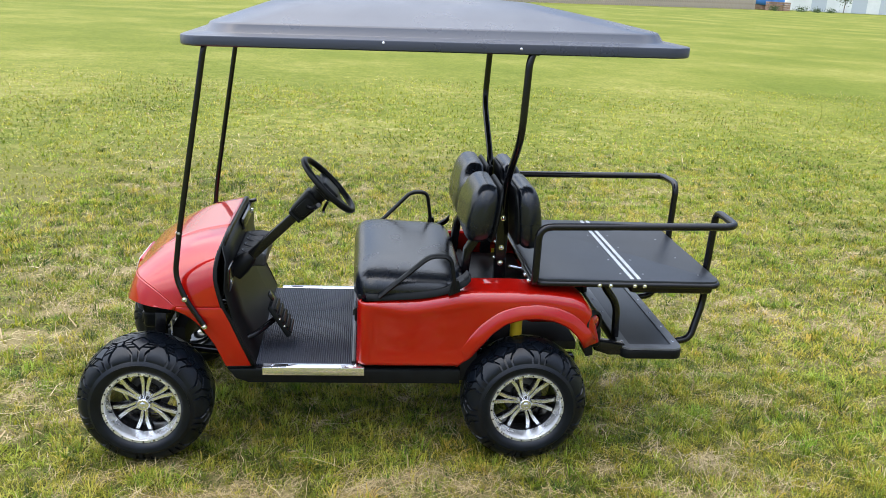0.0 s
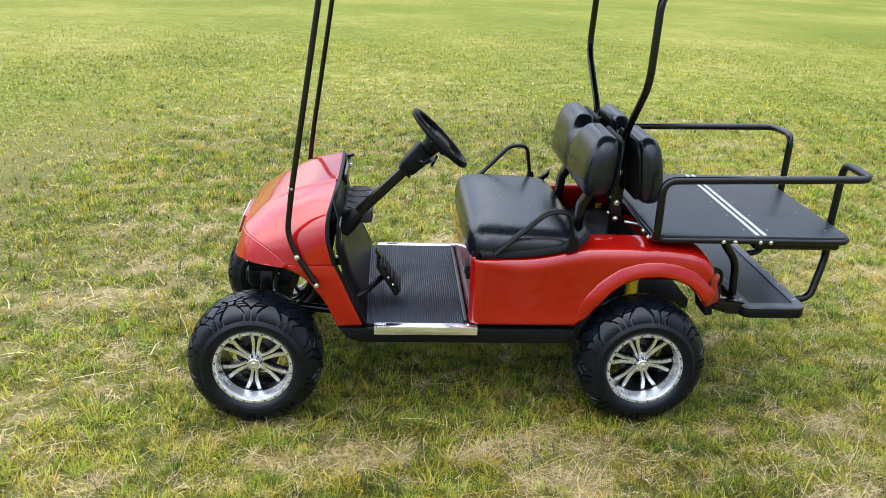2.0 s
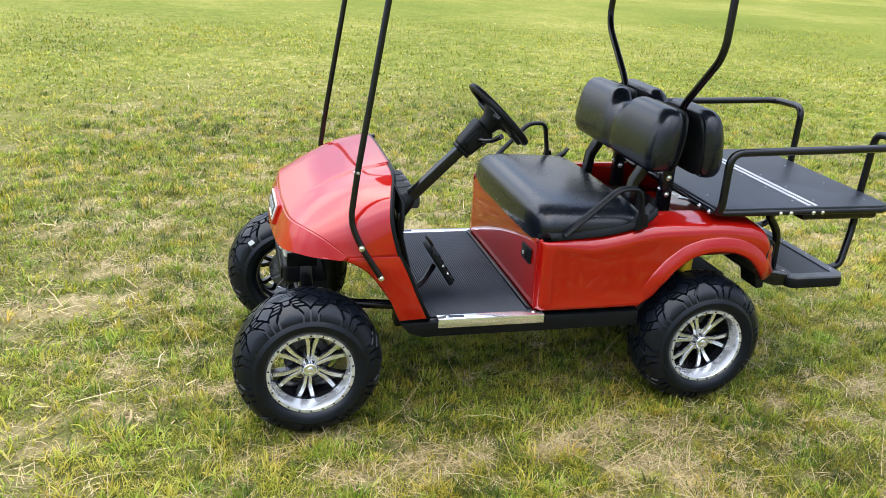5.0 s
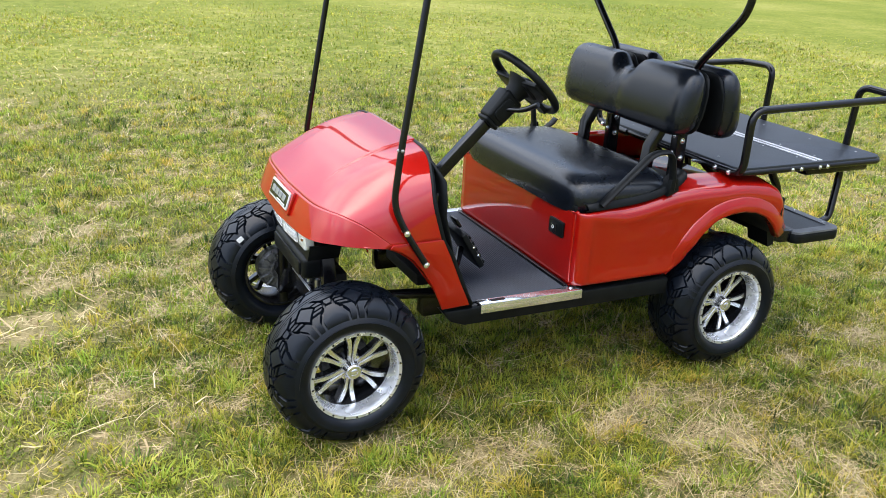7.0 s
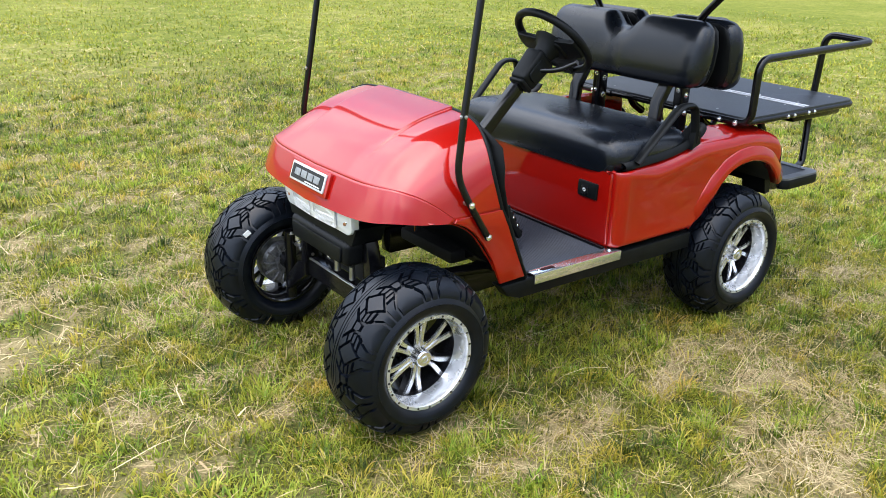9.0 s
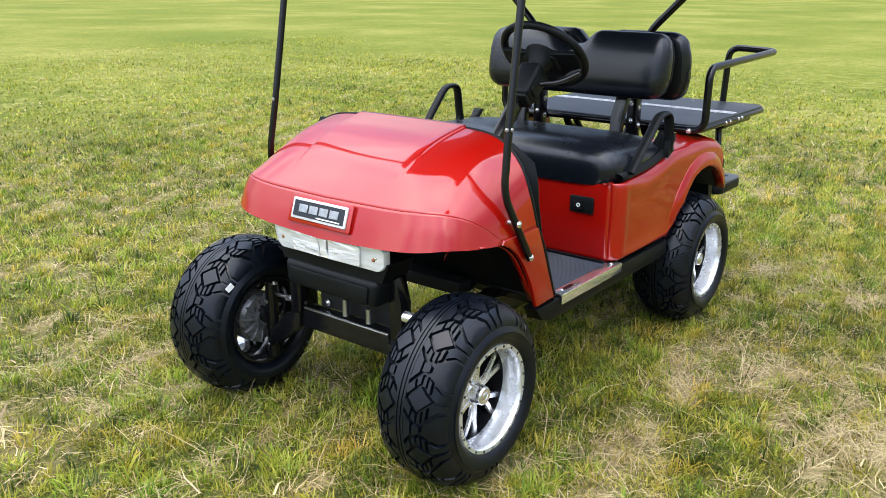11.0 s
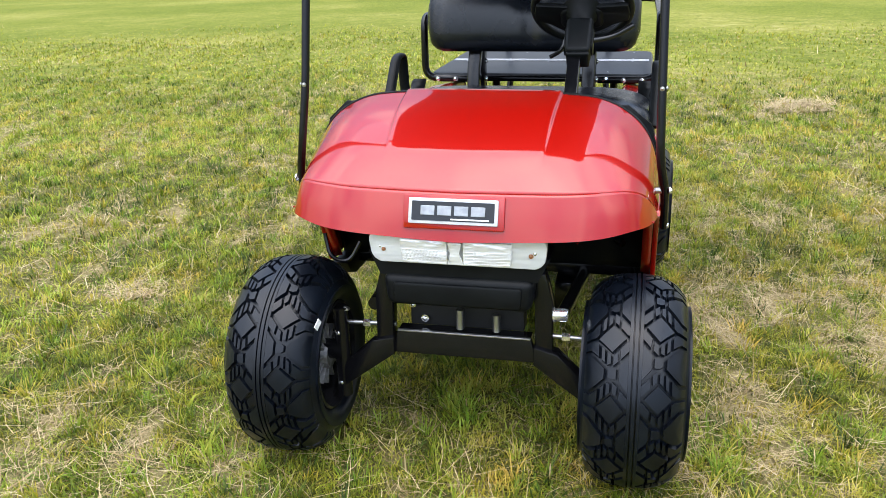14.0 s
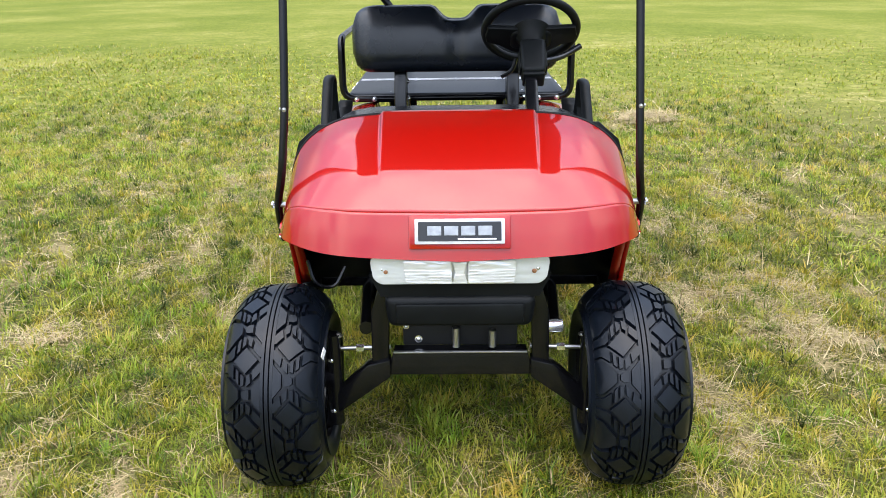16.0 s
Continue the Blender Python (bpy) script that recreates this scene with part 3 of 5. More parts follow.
# floor, mat, sills and rockers
part("floor_pan", boxed((-0.372, -0.505, 0.385), (0.09, 0.505, 0.420), 0.004), STEEL, cart)
bm = bmesh.new()
xs, count = -0.370, 44
pitch = (0.075 - xs) / count
profile = []
for k in range(count):
    x = xs + pitch * k
    profile += [(x, 0.424), (x + pitch * 0.25, 0.430), (x + pitch * 0.62, 0.430), (x + pitch * 0.85, 0.424)]
profile.append((0.075, 0.424))
sheet(bm, [[Vector((x, y, z)) for x, z in profile] for y in (-0.478, 0.0, 0.478)])
mat = solid(part("floor_mat", bm, MAT, cart, "ribbed dark rubber floor mat"), 0.004)
for side in (-1, 1):
    bm = bmesh.new()
    lo, hi = sorted((side * 0.480, side * 0.524))
    box(bm, (-0.335, lo, 0.424), (0.108, hi, 0.431), 0.002)
    lo, hi = sorted((side * 0.519, side * 0.5245))
    box(bm, (-0.335, lo, 0.394), (0.108, hi, 0.4305), 0.0015)
    sill = part("sill_plate", bm, CHROME, cart, "polished metal sill plate")
    bolt_head(sill, (0.070, side * 0.498, 0.4315), (0, 0, 1), 0.006)
    bolt_head(sill, (-0.295, side * 0.498, 0.4315), (0, 0, 1), 0.006)
    part("sill_mark", boxed((-0.285, side * 0.5 - 0.010, 0.4312), (-0.225, side * 0.5 + 0.010, 0.4322), 0.0004, 1), GLOSS_BLACK, sill)
    bm = slab([(-0.488, 0.419), (0.535, 0.419), (0.535, 0.352), (-0.395, 0.352), (-0.450, 0.372)], side * 0.46, side * 0.517, "y", 0.008)
    part("rocker", bm, PLASTIC, cart, "black plastic rocker panel")
pedal_pose = Matrix.Translation((-0.285, -0.250, 0.572)) @ Euler((0, radians(-32), 0)).to_matrix().to_4x4()
pedal = part("brake_pedal", boxed((-0.012, -0.080, -0.095), (0.012, 0.080, 0.070), 0.006), PLASTIC, cart, "black ribbed pedal", at=pedal_pose)
for k in range(5):
    part("pedal_rib", boxed((0.011, -0.074, -0.088 + 0.031 * k), (0.021, 0.074, -0.072 + 0.031 * k), 0.002, 1), PLASTIC, pedal)
part("park_plate", boxed((0.010, -0.028, 0.075), (0.022, 0.028, 0.115), 0.004), STEEL, pedal)
for z in (0.0, -0.04):
    bolt_head(pedal, (0.008, -0.078, z), (0, -1, 0), 0.005)
part("pedal_arm", piped([(-0.43, -0.42, 0.515), (-0.37, -0.37, 0.530), (-0.305, -0.27, 0.555)], 0.013, 0.03, 10), STEEL, pedal, at=pedal_pose.inverted())

# red rear body
TOP = [(0.08, 0.733), (0.20, 0.741), (0.34, 0.752), (0.43, 0.768), (0.50, 0.784), (0.58, 0.793), (0.75, 0.795), (0.90, 0.790), (1.02, 0.776), (1.08, 0.752), (1.12, 0.705), (1.15, 0.625), (1.17, 0.552)]
ARCH_R = [(0.525, 0.437), (0.565, 0.478), (0.612, 0.542), (0.66, 0.605), (0.721, 0.655), (0.79, 0.678), (0.867, 0.684), (0.94, 0.673), (1.004, 0.646), (1.055, 0.60), (1.089, 0.545)]


def height(knots, x):
    return spline(knots, x)[0]


stations = [0.0722, 0.0735, 0.076, 0.080, 0.086, 0.094, 0.102, 0.112, 0.122, 0.128, 0.134, 0.140] + [0.0800 + 0.0212 * k for k in range(4, 21)] + [0.525 + 0.010 * k for k in range(12)] + [0.645 + 0.0275 * k for k in range(13)] + [0.995 + 0.0078 * k for k in range(12)] + [1.089, 1.10, 1.115, 1.13, 1.145, 1.158, 1.168]
for side in (-1, 1):
    bm = bmesh.new()
    rows = []
    for x in stations:
        zt = height(TOP, max(x, 0.08))
        zb = 0.437 if x <= 0.525 else (height(ARCH_R, x) if x < 1.089 else 0.541 + 0.006 * (x - 1.089) / 0.083)
        tuck = 0.05 - math.sqrt(max(0.0, 0.05 ** 2 - (0.122 - x) ** 2)) if x < 0.122 else 0.0
        tuck += 0.05 * max(0.0, (x - 1.08) / 0.09) ** 2
        y0 = 0.520 - tuck
        h = max(zt - zb, 0.012)
        crown = min(0.05, h * 0.4) * min(1.0, 0.12 + max(0.0, x - 0.10) / 0.20)
        row = []
        for f, inset in ((0.0, 0.010), (0.025, 0.002), (0.05, 0.0), (0.07, 0.001), (0.09, 0.0025), (0.35, 0.0025), (0.65, 0.0025), (0.77, 0.0025), (0.80, 0.001), (0.85, 0.001)):
            if 0.06 < f < 0.79:
                inset *= min(1.0, max(0.0, (x - 0.126) / 0.014)) * min(1.0, max(0.0, (0.66 - x) / 0.12))
            row.append((y0 - inset, zb + (h - crown) * f / 0.85))
        for a in (20, 40, 60, 78, 90):
            row.append((y0 - 0.002 - crown * (1 - math.cos(radians(a))), zt - crown + crown * math.sin(radians(a))))
        inner = min(1.0, max(0.0, (x - 0.42) / 0.10)) * min(1.0, max(0.0, (1.12 - x) / 0.08))
        wide, rise = 0.012 + 0.083 * inner, 0.016 * inner
        row += [(y0 - crown - wide * 0.35, zt + rise * 0.45), (y0 - crown - wide * 0.7, zt + rise * 0.85), (y0 - crown - wide, zt + rise), (y0 - crown - wide - 0.010, zt + rise - 0.010), (y0 - crown - wide - 0.018, max(zt - 0.10 * min(1.0, max(0.02, (x - 0.088) / 0.04)), zb + 0.002))]
        rows.append([Vector((x, side * y, z)) for y, z in row])
    sheet(bm, rows)
    quarter = solid(part("quarter_panel", bm, RED, cart, "glossy red rear quarter panel"), 0.003)
    # rolled flare round the wheel arch
    bm = bmesh.new()
    path = fillet([(x, 0, z) for x, z in [(0.517, 0.436)] + ARCH_R[1:]], 0.02, 3)
    rows = []
    for i, p in enumerate(path):
        d = (path[min(i + 1, len(path) - 1)] - path[max(i - 1, 0)]).normalized()
        up = Vector((-d.z, 0, d.x))
        ends = min(1.0, i / 4 + 0.15)
        rows.append([p + up * u * ends + Vector((0, side * y, 0)) for u, y in [(u, 0.512 + (y - 0.512) * min(1.0, 0.1 + i / 9)) for u, y in ((0.062, 0.517), (0.050, 0.523), (0.034, 0.532), (0.014, 0.538), (0.0, 0.538), (-0.006, 0.533), (-0.007, 0.50))]])
    sheet(bm, rows)
    solid(part("fender_flare", bm, RED, quarter), 0.003)
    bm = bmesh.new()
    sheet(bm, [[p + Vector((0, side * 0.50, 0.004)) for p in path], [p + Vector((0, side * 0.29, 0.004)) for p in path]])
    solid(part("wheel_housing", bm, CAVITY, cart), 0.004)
    bm = slab([(1.095, 0.560), (1.140, 0.560), (1.150, 0.475), (1.118, 0.470)], side * 0.46, side * 0.34, "y", 0.006)
    part("mud_flap", bm, PLASTIC, cart, "black rubber mud flap")
    tail = part("tail_light", turned([(0.0005, 0.016), (0.030, 0.013), (0.040, 0.004), (0.042, -0.02)], 24, pose(1.128, side * 0.478, 0.645, 0, 0, -90 + side * 50)), TAIL, cart, "round red tail light")
    part("lamp_ring", turned([(0.041, 0.012), (0.052, 0.014), (0.057, 0.004), (0.056, -0.02)], 24, pose(1.128, side * 0.478, 0.645, 0, 0, -90 + side * 50)), PLASTIC, tail)
    part("rear_spring", piped([(0.80, side * 0.38, 0.50), (0.80, side * 0.38, 0.72)], 0.028, 0.01, 14), YELLOW, cart, "yellow shock absorber")

bm = bmesh.new()
rows = []
for z, dx in ((0.425, 0.010), (0.432, 0.003), (0.45, 0.0), (0.60, 0.0), (0.70, 0.0), (0.725, 0.004), (0.735, 0.016)):
    rows.append([Vector((0.072 + dx, y, z)) for y in [-0.4756 + 0.9512 * k / 44 for k in range(45)]])
sheet(bm, rows)
front_panel = solid(part("seat_front_panel", bm, RED, cart, "red panel below the seat"), 0.004)
switch = part("switch_plate", boxed((0.060, -0.412, 0.606), (0.074, -0.312, 0.670), 0.006), PLASTIC, front_panel, "black switch plate")
part("switch_rocker", boxed((0.054, -0.372, 0.618), (0.064, -0.335, 0.652), 0.003), GLOSS_BLACK, front_panel)
part("switch_mark", turned([(0.004, 0.0), (0.006, 0.0006), (0.008, 0.0)], 12, pose(0.0535, -0.354, 0.638, 0, 0, 90)), WHITE, front_panel)
part("floor_strip", boxed((0.052, -0.47, 0.425), (0.0705, 0.47, 0.440), 0.003), STEEL, front_panel)
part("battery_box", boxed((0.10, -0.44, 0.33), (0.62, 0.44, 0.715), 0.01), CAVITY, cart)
part("bag_well", boxed((0.50, -0.36, 0.64), (0.90, 0.36, 0.70), 0.01), PLASTIC, cart, "black bag well liner")
bm = boxed((0.86, -0.30, 0.56), (1.135, 0.30, 0.69), 0.03, 3)
part("rear_cowl", bm, RED, cart, "red rear cowl")
part("rear_bumper", boxed((1.13, -0.44, 0.50), (1.19, 0.44, 0.60), 0.02, 3), PLASTIC, cart)
part("rear_axle", piped([(0.84, -0.46, 0.285), (0.84, 0.46, 0.285)], 0.038, 0.01, 16), STEEL, cart)
part("differential", boxed((0.74, -0.12, 0.20), (0.96, 0.12, 0.37), 0.05, 4), STEEL, cart)

# seat, armrests
bm = bmesh.new()
rows = []


def power(v, e):
    return math.copysign(abs(v) ** e, v)


for k in range(15):
    f = radians(-8 + 98 * k / 14)
    spread_out, lift = max(0.0, math.cos(f)) ** 0.42 if k else 0.965, power(math.sin(f), 0.62)
    row = []
    for j in range(72):
        a = 2 * math.pi * j / 72
        x = 0.302 + 0.250 * spread_out * power(math.cos(a), 0.34)
        y = 0.490 * spread_out * power(math.sin(a), 0.26)
        row.append(Vector((x, y, 0.757 + lift * (0.117 - 0.045 * (x - 0.15)) + 0.03 * (x - 0.3) * (1 - abs(lift)))))
    rows.append(row)
g = sheet(bm, rows[:-1], True)
bm.faces.new(g[-1])
seat = part("seat_cushion", bm, VINYL, cart, "smooth black vinyl seat cushion")
trim = [(0.110, 0.734), (0.20, 0.738), (0.34, 0.748), (0.43, 0.764), (0.50, 0.786), (0.545, 0.815), (0.56, 0.835)]
for side in (-1, 1):
    path = fillet([(x, side * 0.487, z) for x, z in trim], 0.05)
    bm = bmesh.new()
    sheet(bm, [[p + Vector((0, 0, 0.0)) for p in path], [p + Vector((0, side * 0.018, 0.006)) for p in path], [p + Vector((0, side * 0.016, 0.020)) for p in path], [p + Vector((-0.004, side * 0.004, 0.032)) for p in path], [p + Vector((-0.012, -side * 0.05, 0.034)) for p in path]])
    solid(part("seat_trim", bm, PLASTIC, seat, "black plastic seat edge trim"), 0.004)
    shift = -0.030 if side > 0 else 0.0
    arm = part("armrest", piped([(0.165 + shift, side * 0.500, 0.760), (0.378 + shift, side * 0.506, 0.968 + 0.015 * side), (0.465 + shift, side * 0.506, 0.968 + 0.015 * side), (0.486 + shift, side * 0.506, 0.85), (0.49 + shift, side * 0.50, 0.80)], 0.0100, 0.036, 12, 2.1), PLASTIC, cart, "black hip restraint")
    bm = slab([(0.465 + shift, 0.775), (0.515 + shift, 0.795), (0.505 + shift, 0.845), (0.478 + shift, 0.845)], side * 0.494, side * 0.518, "y", 0.006)
    part("armrest_foot", bm, PLASTIC, arm)
part("seat_base", boxed((0.075, -0.46, 0.722), (0.54, 0.46, 0.752), 0.006), PLASTIC, seat)


def backrest_mesh(x0, z0, half_y, half_z, half_x, lean, dip):
    bm = bmesh.new()
    rows = []
    count = 49
    for k in range(count):
        u = -1 + 2 * k / (count - 1)
        e = max(0.0, (abs(u) - 0.78) / 0.22)
        end = math.sqrt(max(0.0, 1 - e ** 2.6))
        y = half_y * u
        low = dip * math.exp(-((y / 0.075) ** 4))
        row = []
        for j in range(24):
            a = 2 * math.pi * j / 24
            c, s = math.cos(a), math.sin(a)
            sx = math.copysign(abs(c) ** 0.72, c)
            sz = math.copysign(abs(s) ** 0.74, s)
            top = half_z - (low if s > 0 else 0.0)
            grow = 0.25 + 0.75 * end
            z = sz * top * (0.40 + 0.60 * end if e else 1.0)
            x = sx * half_x * grow * (1.0 - 0.10 * s) * (1 - 0.16 * math.exp(-((y / 0.03) ** 2)))
            row.append(Vector((x0 + x + lean * z, y, z0 + z)))
        rows.append(row)
    g = sheet(bm, rows, True)
    bm.faces.new(g[0][::-1])
    bm.faces.new(g[-1])
    return bm


front_back = part("backrest", backrest_mesh(0.612, 1.110, 0.432, 0.134, 0.070, 0.14, 0.058), VINYL, cart, "black vinyl backrest with a dipped top")
rear_back = part("backrest", backrest_mesh(0.818, 1.094, 0.432, 0.145, 0.060, -0.10, 0.058), VINYL, cart, "black vinyl backrest facing the rear deck")
part("back_shell", backrest_mesh(0.674, 1.102, 0.418, 0.130, 0.016, 0.14, 0.058), PLASTIC, front_back)
part("back_shell", backrest_mesh(0.766, 1.094, 0.418, 0.132, 0.016, -0.10, 0.058), PLASTIC, rear_back)

for side in (-1, 1):
    y = side * 0.236
    bm = slab([(0.540, 0.740), (0.578, 0.740), (0.590, 0.890), (0.650, 0.990), (0.690, 1.150), (0.652, 1.150), (0.614, 1.010), (0.554, 0.905)], y - 0.026, y + 0.026, "y", 0.007, 3)
    part("seat_bracket", bm, STEEL, cart, "black steel backrest bracket")
    bm = slab([(0.700, 0.74), (0.752, 0.74), (0.752, 1.02), (0.735, 1.20), (0.690, 1.20), (0.700, 1.02)], y - 0.022, y + 0.022, "y", 0.004)
    post = part("seat_post", bm, STEEL, cart)
    bm = slab([(0.60, 0.985), (0.70, 0.985), (0.70, 1.03), (0.62, 1.03)], y - 0.02, y + 0.02, "y", 0.003)
    part("bracket_web", bm, STEEL, post)
    for z in (0.92, 0.845, 1.06):
        bolt_head(post, (0.725, y - 0.024, z), (0, -1, 0), 0.010)
        bolt_head(post, (0.698, y, z + 0.02), (-1, 0, 0), 0.008)

# struts and roof
for side in (-1, 1):
    strut = part("front_strut", piped([(-0.539, side * 0.470, 1.822), (-0.550, side * 0.478 - 0.010, 1.78), (-0.668, side * 0.496 - 0.010, 1.03), (-0.691, side * 0.507 - 0.004, 0.842), (-0.651, side * 0.530, 0.749), (-0.570, side * 0.534, 0.620)], 0.0118, 0.05, 12), STEEL, cart, "black steel roof strut")
    for x, z in ((-0.651, 0.749), (-0.574, 0.626)):
        bolt_head(strut, (x, side * 0.543, z), (0, side, 0), 0.009)
    bolt_head(strut, (-0.668, side * 0.508 - 0.010, 1.03), (0, side, 0), 0.005, BRUSHED)
    bolt_head(strut, (-0.680, side * 0.496 - 0.010, 1.03), (-1, 0, 0), 0.005, BRUSHED)
    part("strut_spacer", piped([(-0.651, side * 0.490, 0.749), (-0.651, side * 0.529, 0.749)], 0.008, 0.01, 10), BRUSHED, strut)
    part("rear_strut", piped([(0.783 - side * 0.007, side * 0.47, 1.862), (0.735 - side * 0.007, side * 0.505, 1.80), (0.723 - side * 0.007, side * 0.515, 1.480), (0.728, side * 0.262, 1.225), (0.728, side * 0.236, 1.05), (0.728, side * 0.236, 0.80)], 0.0155, 0.075, 12), STEEL, cart, "black steel roof strut")


def roof_ring(ax0, ax1, w, r, z_front, z_rear, count=12):
    res = []
    for a, c in rounded(ax0, -w, ax1, w, r, count):
        f = (a + 0.645) / 2.067
        res.append(Vector((a, c, z_front + (z_rear - z_front) * f)))
    return res


bm = bmesh.new()
rows = [roof_ring(-0.60, 1.385, 0.485, 0.08, 1.792, 1.828),
        roof_ring(-0.642, 1.419, 0.516, 0.10, 1.788, 1.824),
        roof_ring(-0.648, 1.424, 0.522, 0.10, 1.793, 1.829),
        roof_ring(-0.648, 1.424, 0.522, 0.10, 1.824, 1.862),
        roof_ring(-0.646, 1.422, 0.520, 0.10, 1.828, 1.866),
        roof_ring(-0.641, 1.417, 0.515, 0.10, 1.830, 1.868),
        roof_ring(-0.567, 1.332, 0.494, 0.13, 1.838, 1.878),
        roof_ring(-0.560, 1.325, 0.488, 0.13, 1.842, 1.882),
        roof_ring(-0.548, 1.312, 0.476, 0.14, 1.870, 1.910),
        roof_ring(-0.543, 1.307, 0.471, 0.14, 1.876, 1.916),
        roof_ring(-0.535, 1.300, 0.464, 0.15, 1.879, 1.919),
        roof_ring(-0.44, 1.15, 0.400, 0.18, 1.914, 1.950),
        roof_ring(-0.34, 0.98, 0.330, 0.18, 1.950, 1.980),
        roof_ring(-0.16, 0.82, 0.230, 0.14, 1.982, 2.006),
        roof_ring(0.06, 0.62, 0.110, 0.08, 1.998, 2.014)]
g = sheet(bm, rows, True)
bm.faces.new(g[-1])
bm.faces.new(g[0][::-1])
roof = part("roof", bm, ROOF, cart, "dark moulded plastic roof")
for x in (0.15, 0.70):
    bolt_head(roof, (x, -0.523, 1.835), (0, -1, 0.2), 0.004)
for x in (-0.50, 0.78):
    part("roof_cross_bar", piped([(x, -0.47, 1.80 + 0.02 * (x > 0)), (x, 0.47, 1.80 + 0.02 * (x > 0))], 0.014, 0.01, 10), STEEL, roof)

# rear deck, rails and step
bm = slab(rounded(0.845, -0.488, 1.695, 0.488, 0.05), 0.842, 0.860, "z", 0.004)
deck = part("rear_deck", bm, BOARD, cart, "black cargo deck board with silver strips", at=pose(0, 0, -0.008))
bm = piped([(a, c, 0.838) for a, c in rounded(0.845, -0.484, 1.695, 0.484, 0.05)], 0.014, sides=10, closed=True)
part("deck_frame", bm, STEEL, deck)
for x in (1.279, 1.311):
    part("deck_strip", boxed((x, -0.475, 0.8595), (x + 0.018, 0.475, 0.8635), 0.001, 1), SILVER_STRIP, deck, "silver metal strip")
for x, y in [(a, c) for a in (1.255, 1.36) for c in (-0.40, -0.20, 0.0, 0.20, 0.40)] + [(1.62, -0.40), (1.60, -0.15), (1.60, 0.15), (1.62, 0.40), (0.90, 0.3), (0.90, -0.3)]:
    bolt_head(deck, (x, y, 0.8605), (0, 0, 1), 0.0038, BRUSHED)
part("deck_pan", boxed((1.30, -0.430, 0.776), (1.690, 0.430, 0.834), 0.018, 3), STEEL, deck)
for side in (-1, 1):
    rail = part("deck_rail", piped([(0.840, side * 0.26, 0.828), (0.840, side * 0.512, 0.830), (0.840, side * 0.512, 1.096), (1.725, side * 0.502, 1.114), (1.720, side * 0.270, 1.124), (1.712, side * 0.265, 0.82)], 0.0165, 0.06, 14), STEEL, cart, "black tubular grab rail")
    for y in (0.45, 0.37):
        bolt_head(rail, (0.822, side * y, 0.829), (-1, 0, 0), 0.009)
    for x in (1.135, 1.185, 1.295, 1.340):
        bolt_head(deck, (x, side * 0.500, 0.838), (0, side, 0), 0.0075)
    part("front_leg", piped([(1.195, side * 0.318, 0.835), (1.210, side * 0.318, 0.765), (1.285, side * 0.310, 0.670), (1.295, side * 0.305, 0.50)], 0.018, 0.05, 12), STEEL, cart)
    part("rear_leg", piped([(1.715, side * 0.262, 0.83), (1.726, side * 0.255, 0.68), (1.668, side * 0.295, 0.492), (1.57, side * 0.30, 0.476)], 0.017, 0.04, 12), STEEL, cart)
    part("leg_socket", boxed((1.692, side * 0.26 - 0.026, 0.735), (1.742, side * 0.26 + 0.026, 0.80), 0.006), STEEL, deck)
    bm = slab([(1.17, 0.53), (1.32, 0.505), (1.32, 0.458), (1.24, 0.458), (1.17, 0.48)], side * 0.36, side * 0.42, "y", 0.006)
    part("step_bracket", bm, STEEL, cart)
bm = slab(rounded(1.290, -0.450, 1.585, 0.450, 0.045), 0.452, 0.496, "z", 0.008)
step = part("foot_step", bm, PLASTIC, cart, "black footstep with a grey edge")
ring_out, ring_in = rounded(1.293, -0.447, 1.582, 0.447, 0.045), rounded(1.337, -0.400, 1.540, 0.400, 0.012)
bm = bmesh.new()
sheet(bm, [[Vector((a, c, 0.497)) for a, c in ring_out], [Vector((a, c, 0.506)) for a, c in ring_out], [Vector((a, c, 0.506)) for a, c in ring_in], [Vector((a, c, 0.496)) for a, c in ring_in]], True)
part("step_edge", bm, STEP_GREY, step)
part("step_tread", boxed((1.338, -0.399, 0.494), (1.539, 0.399, 0.501), 0.001, 1), BOARD, step)
for y in (-0.36, -0.18, 0.0, 0.18, 0.36):
    bolt_head(step, (1.315, y, 0.5065), (0, 0, 1), 0.005)
    bolt_head(step, (1.561, y, 0.5065), (0, 0, 1), 0.005)
for y in (-0.2, 0.2):
    part("deck_support", piped([(0.90, y, 0.835), (0.93, y, 0.78), (1.0, y, 0.74)], 0.018, 0.04, 10), STEEL, cart)
part("latch", piped([(0.76, -0.30, 0.845), (0.83, -0.28, 0.825)], 0.006, 0.01, 8), CHROME, cart)

# wheels
CROWN = [(0.0, 0.285), (0.05, 0.2815), (0.085, 0.271), (0.108, 0.256), (0.124, 0.238), (0.136, 0.217), (0.142, 0.20)]


def crown(y):
    return spline(CROWN, min(abs(y), 0.142))[0]


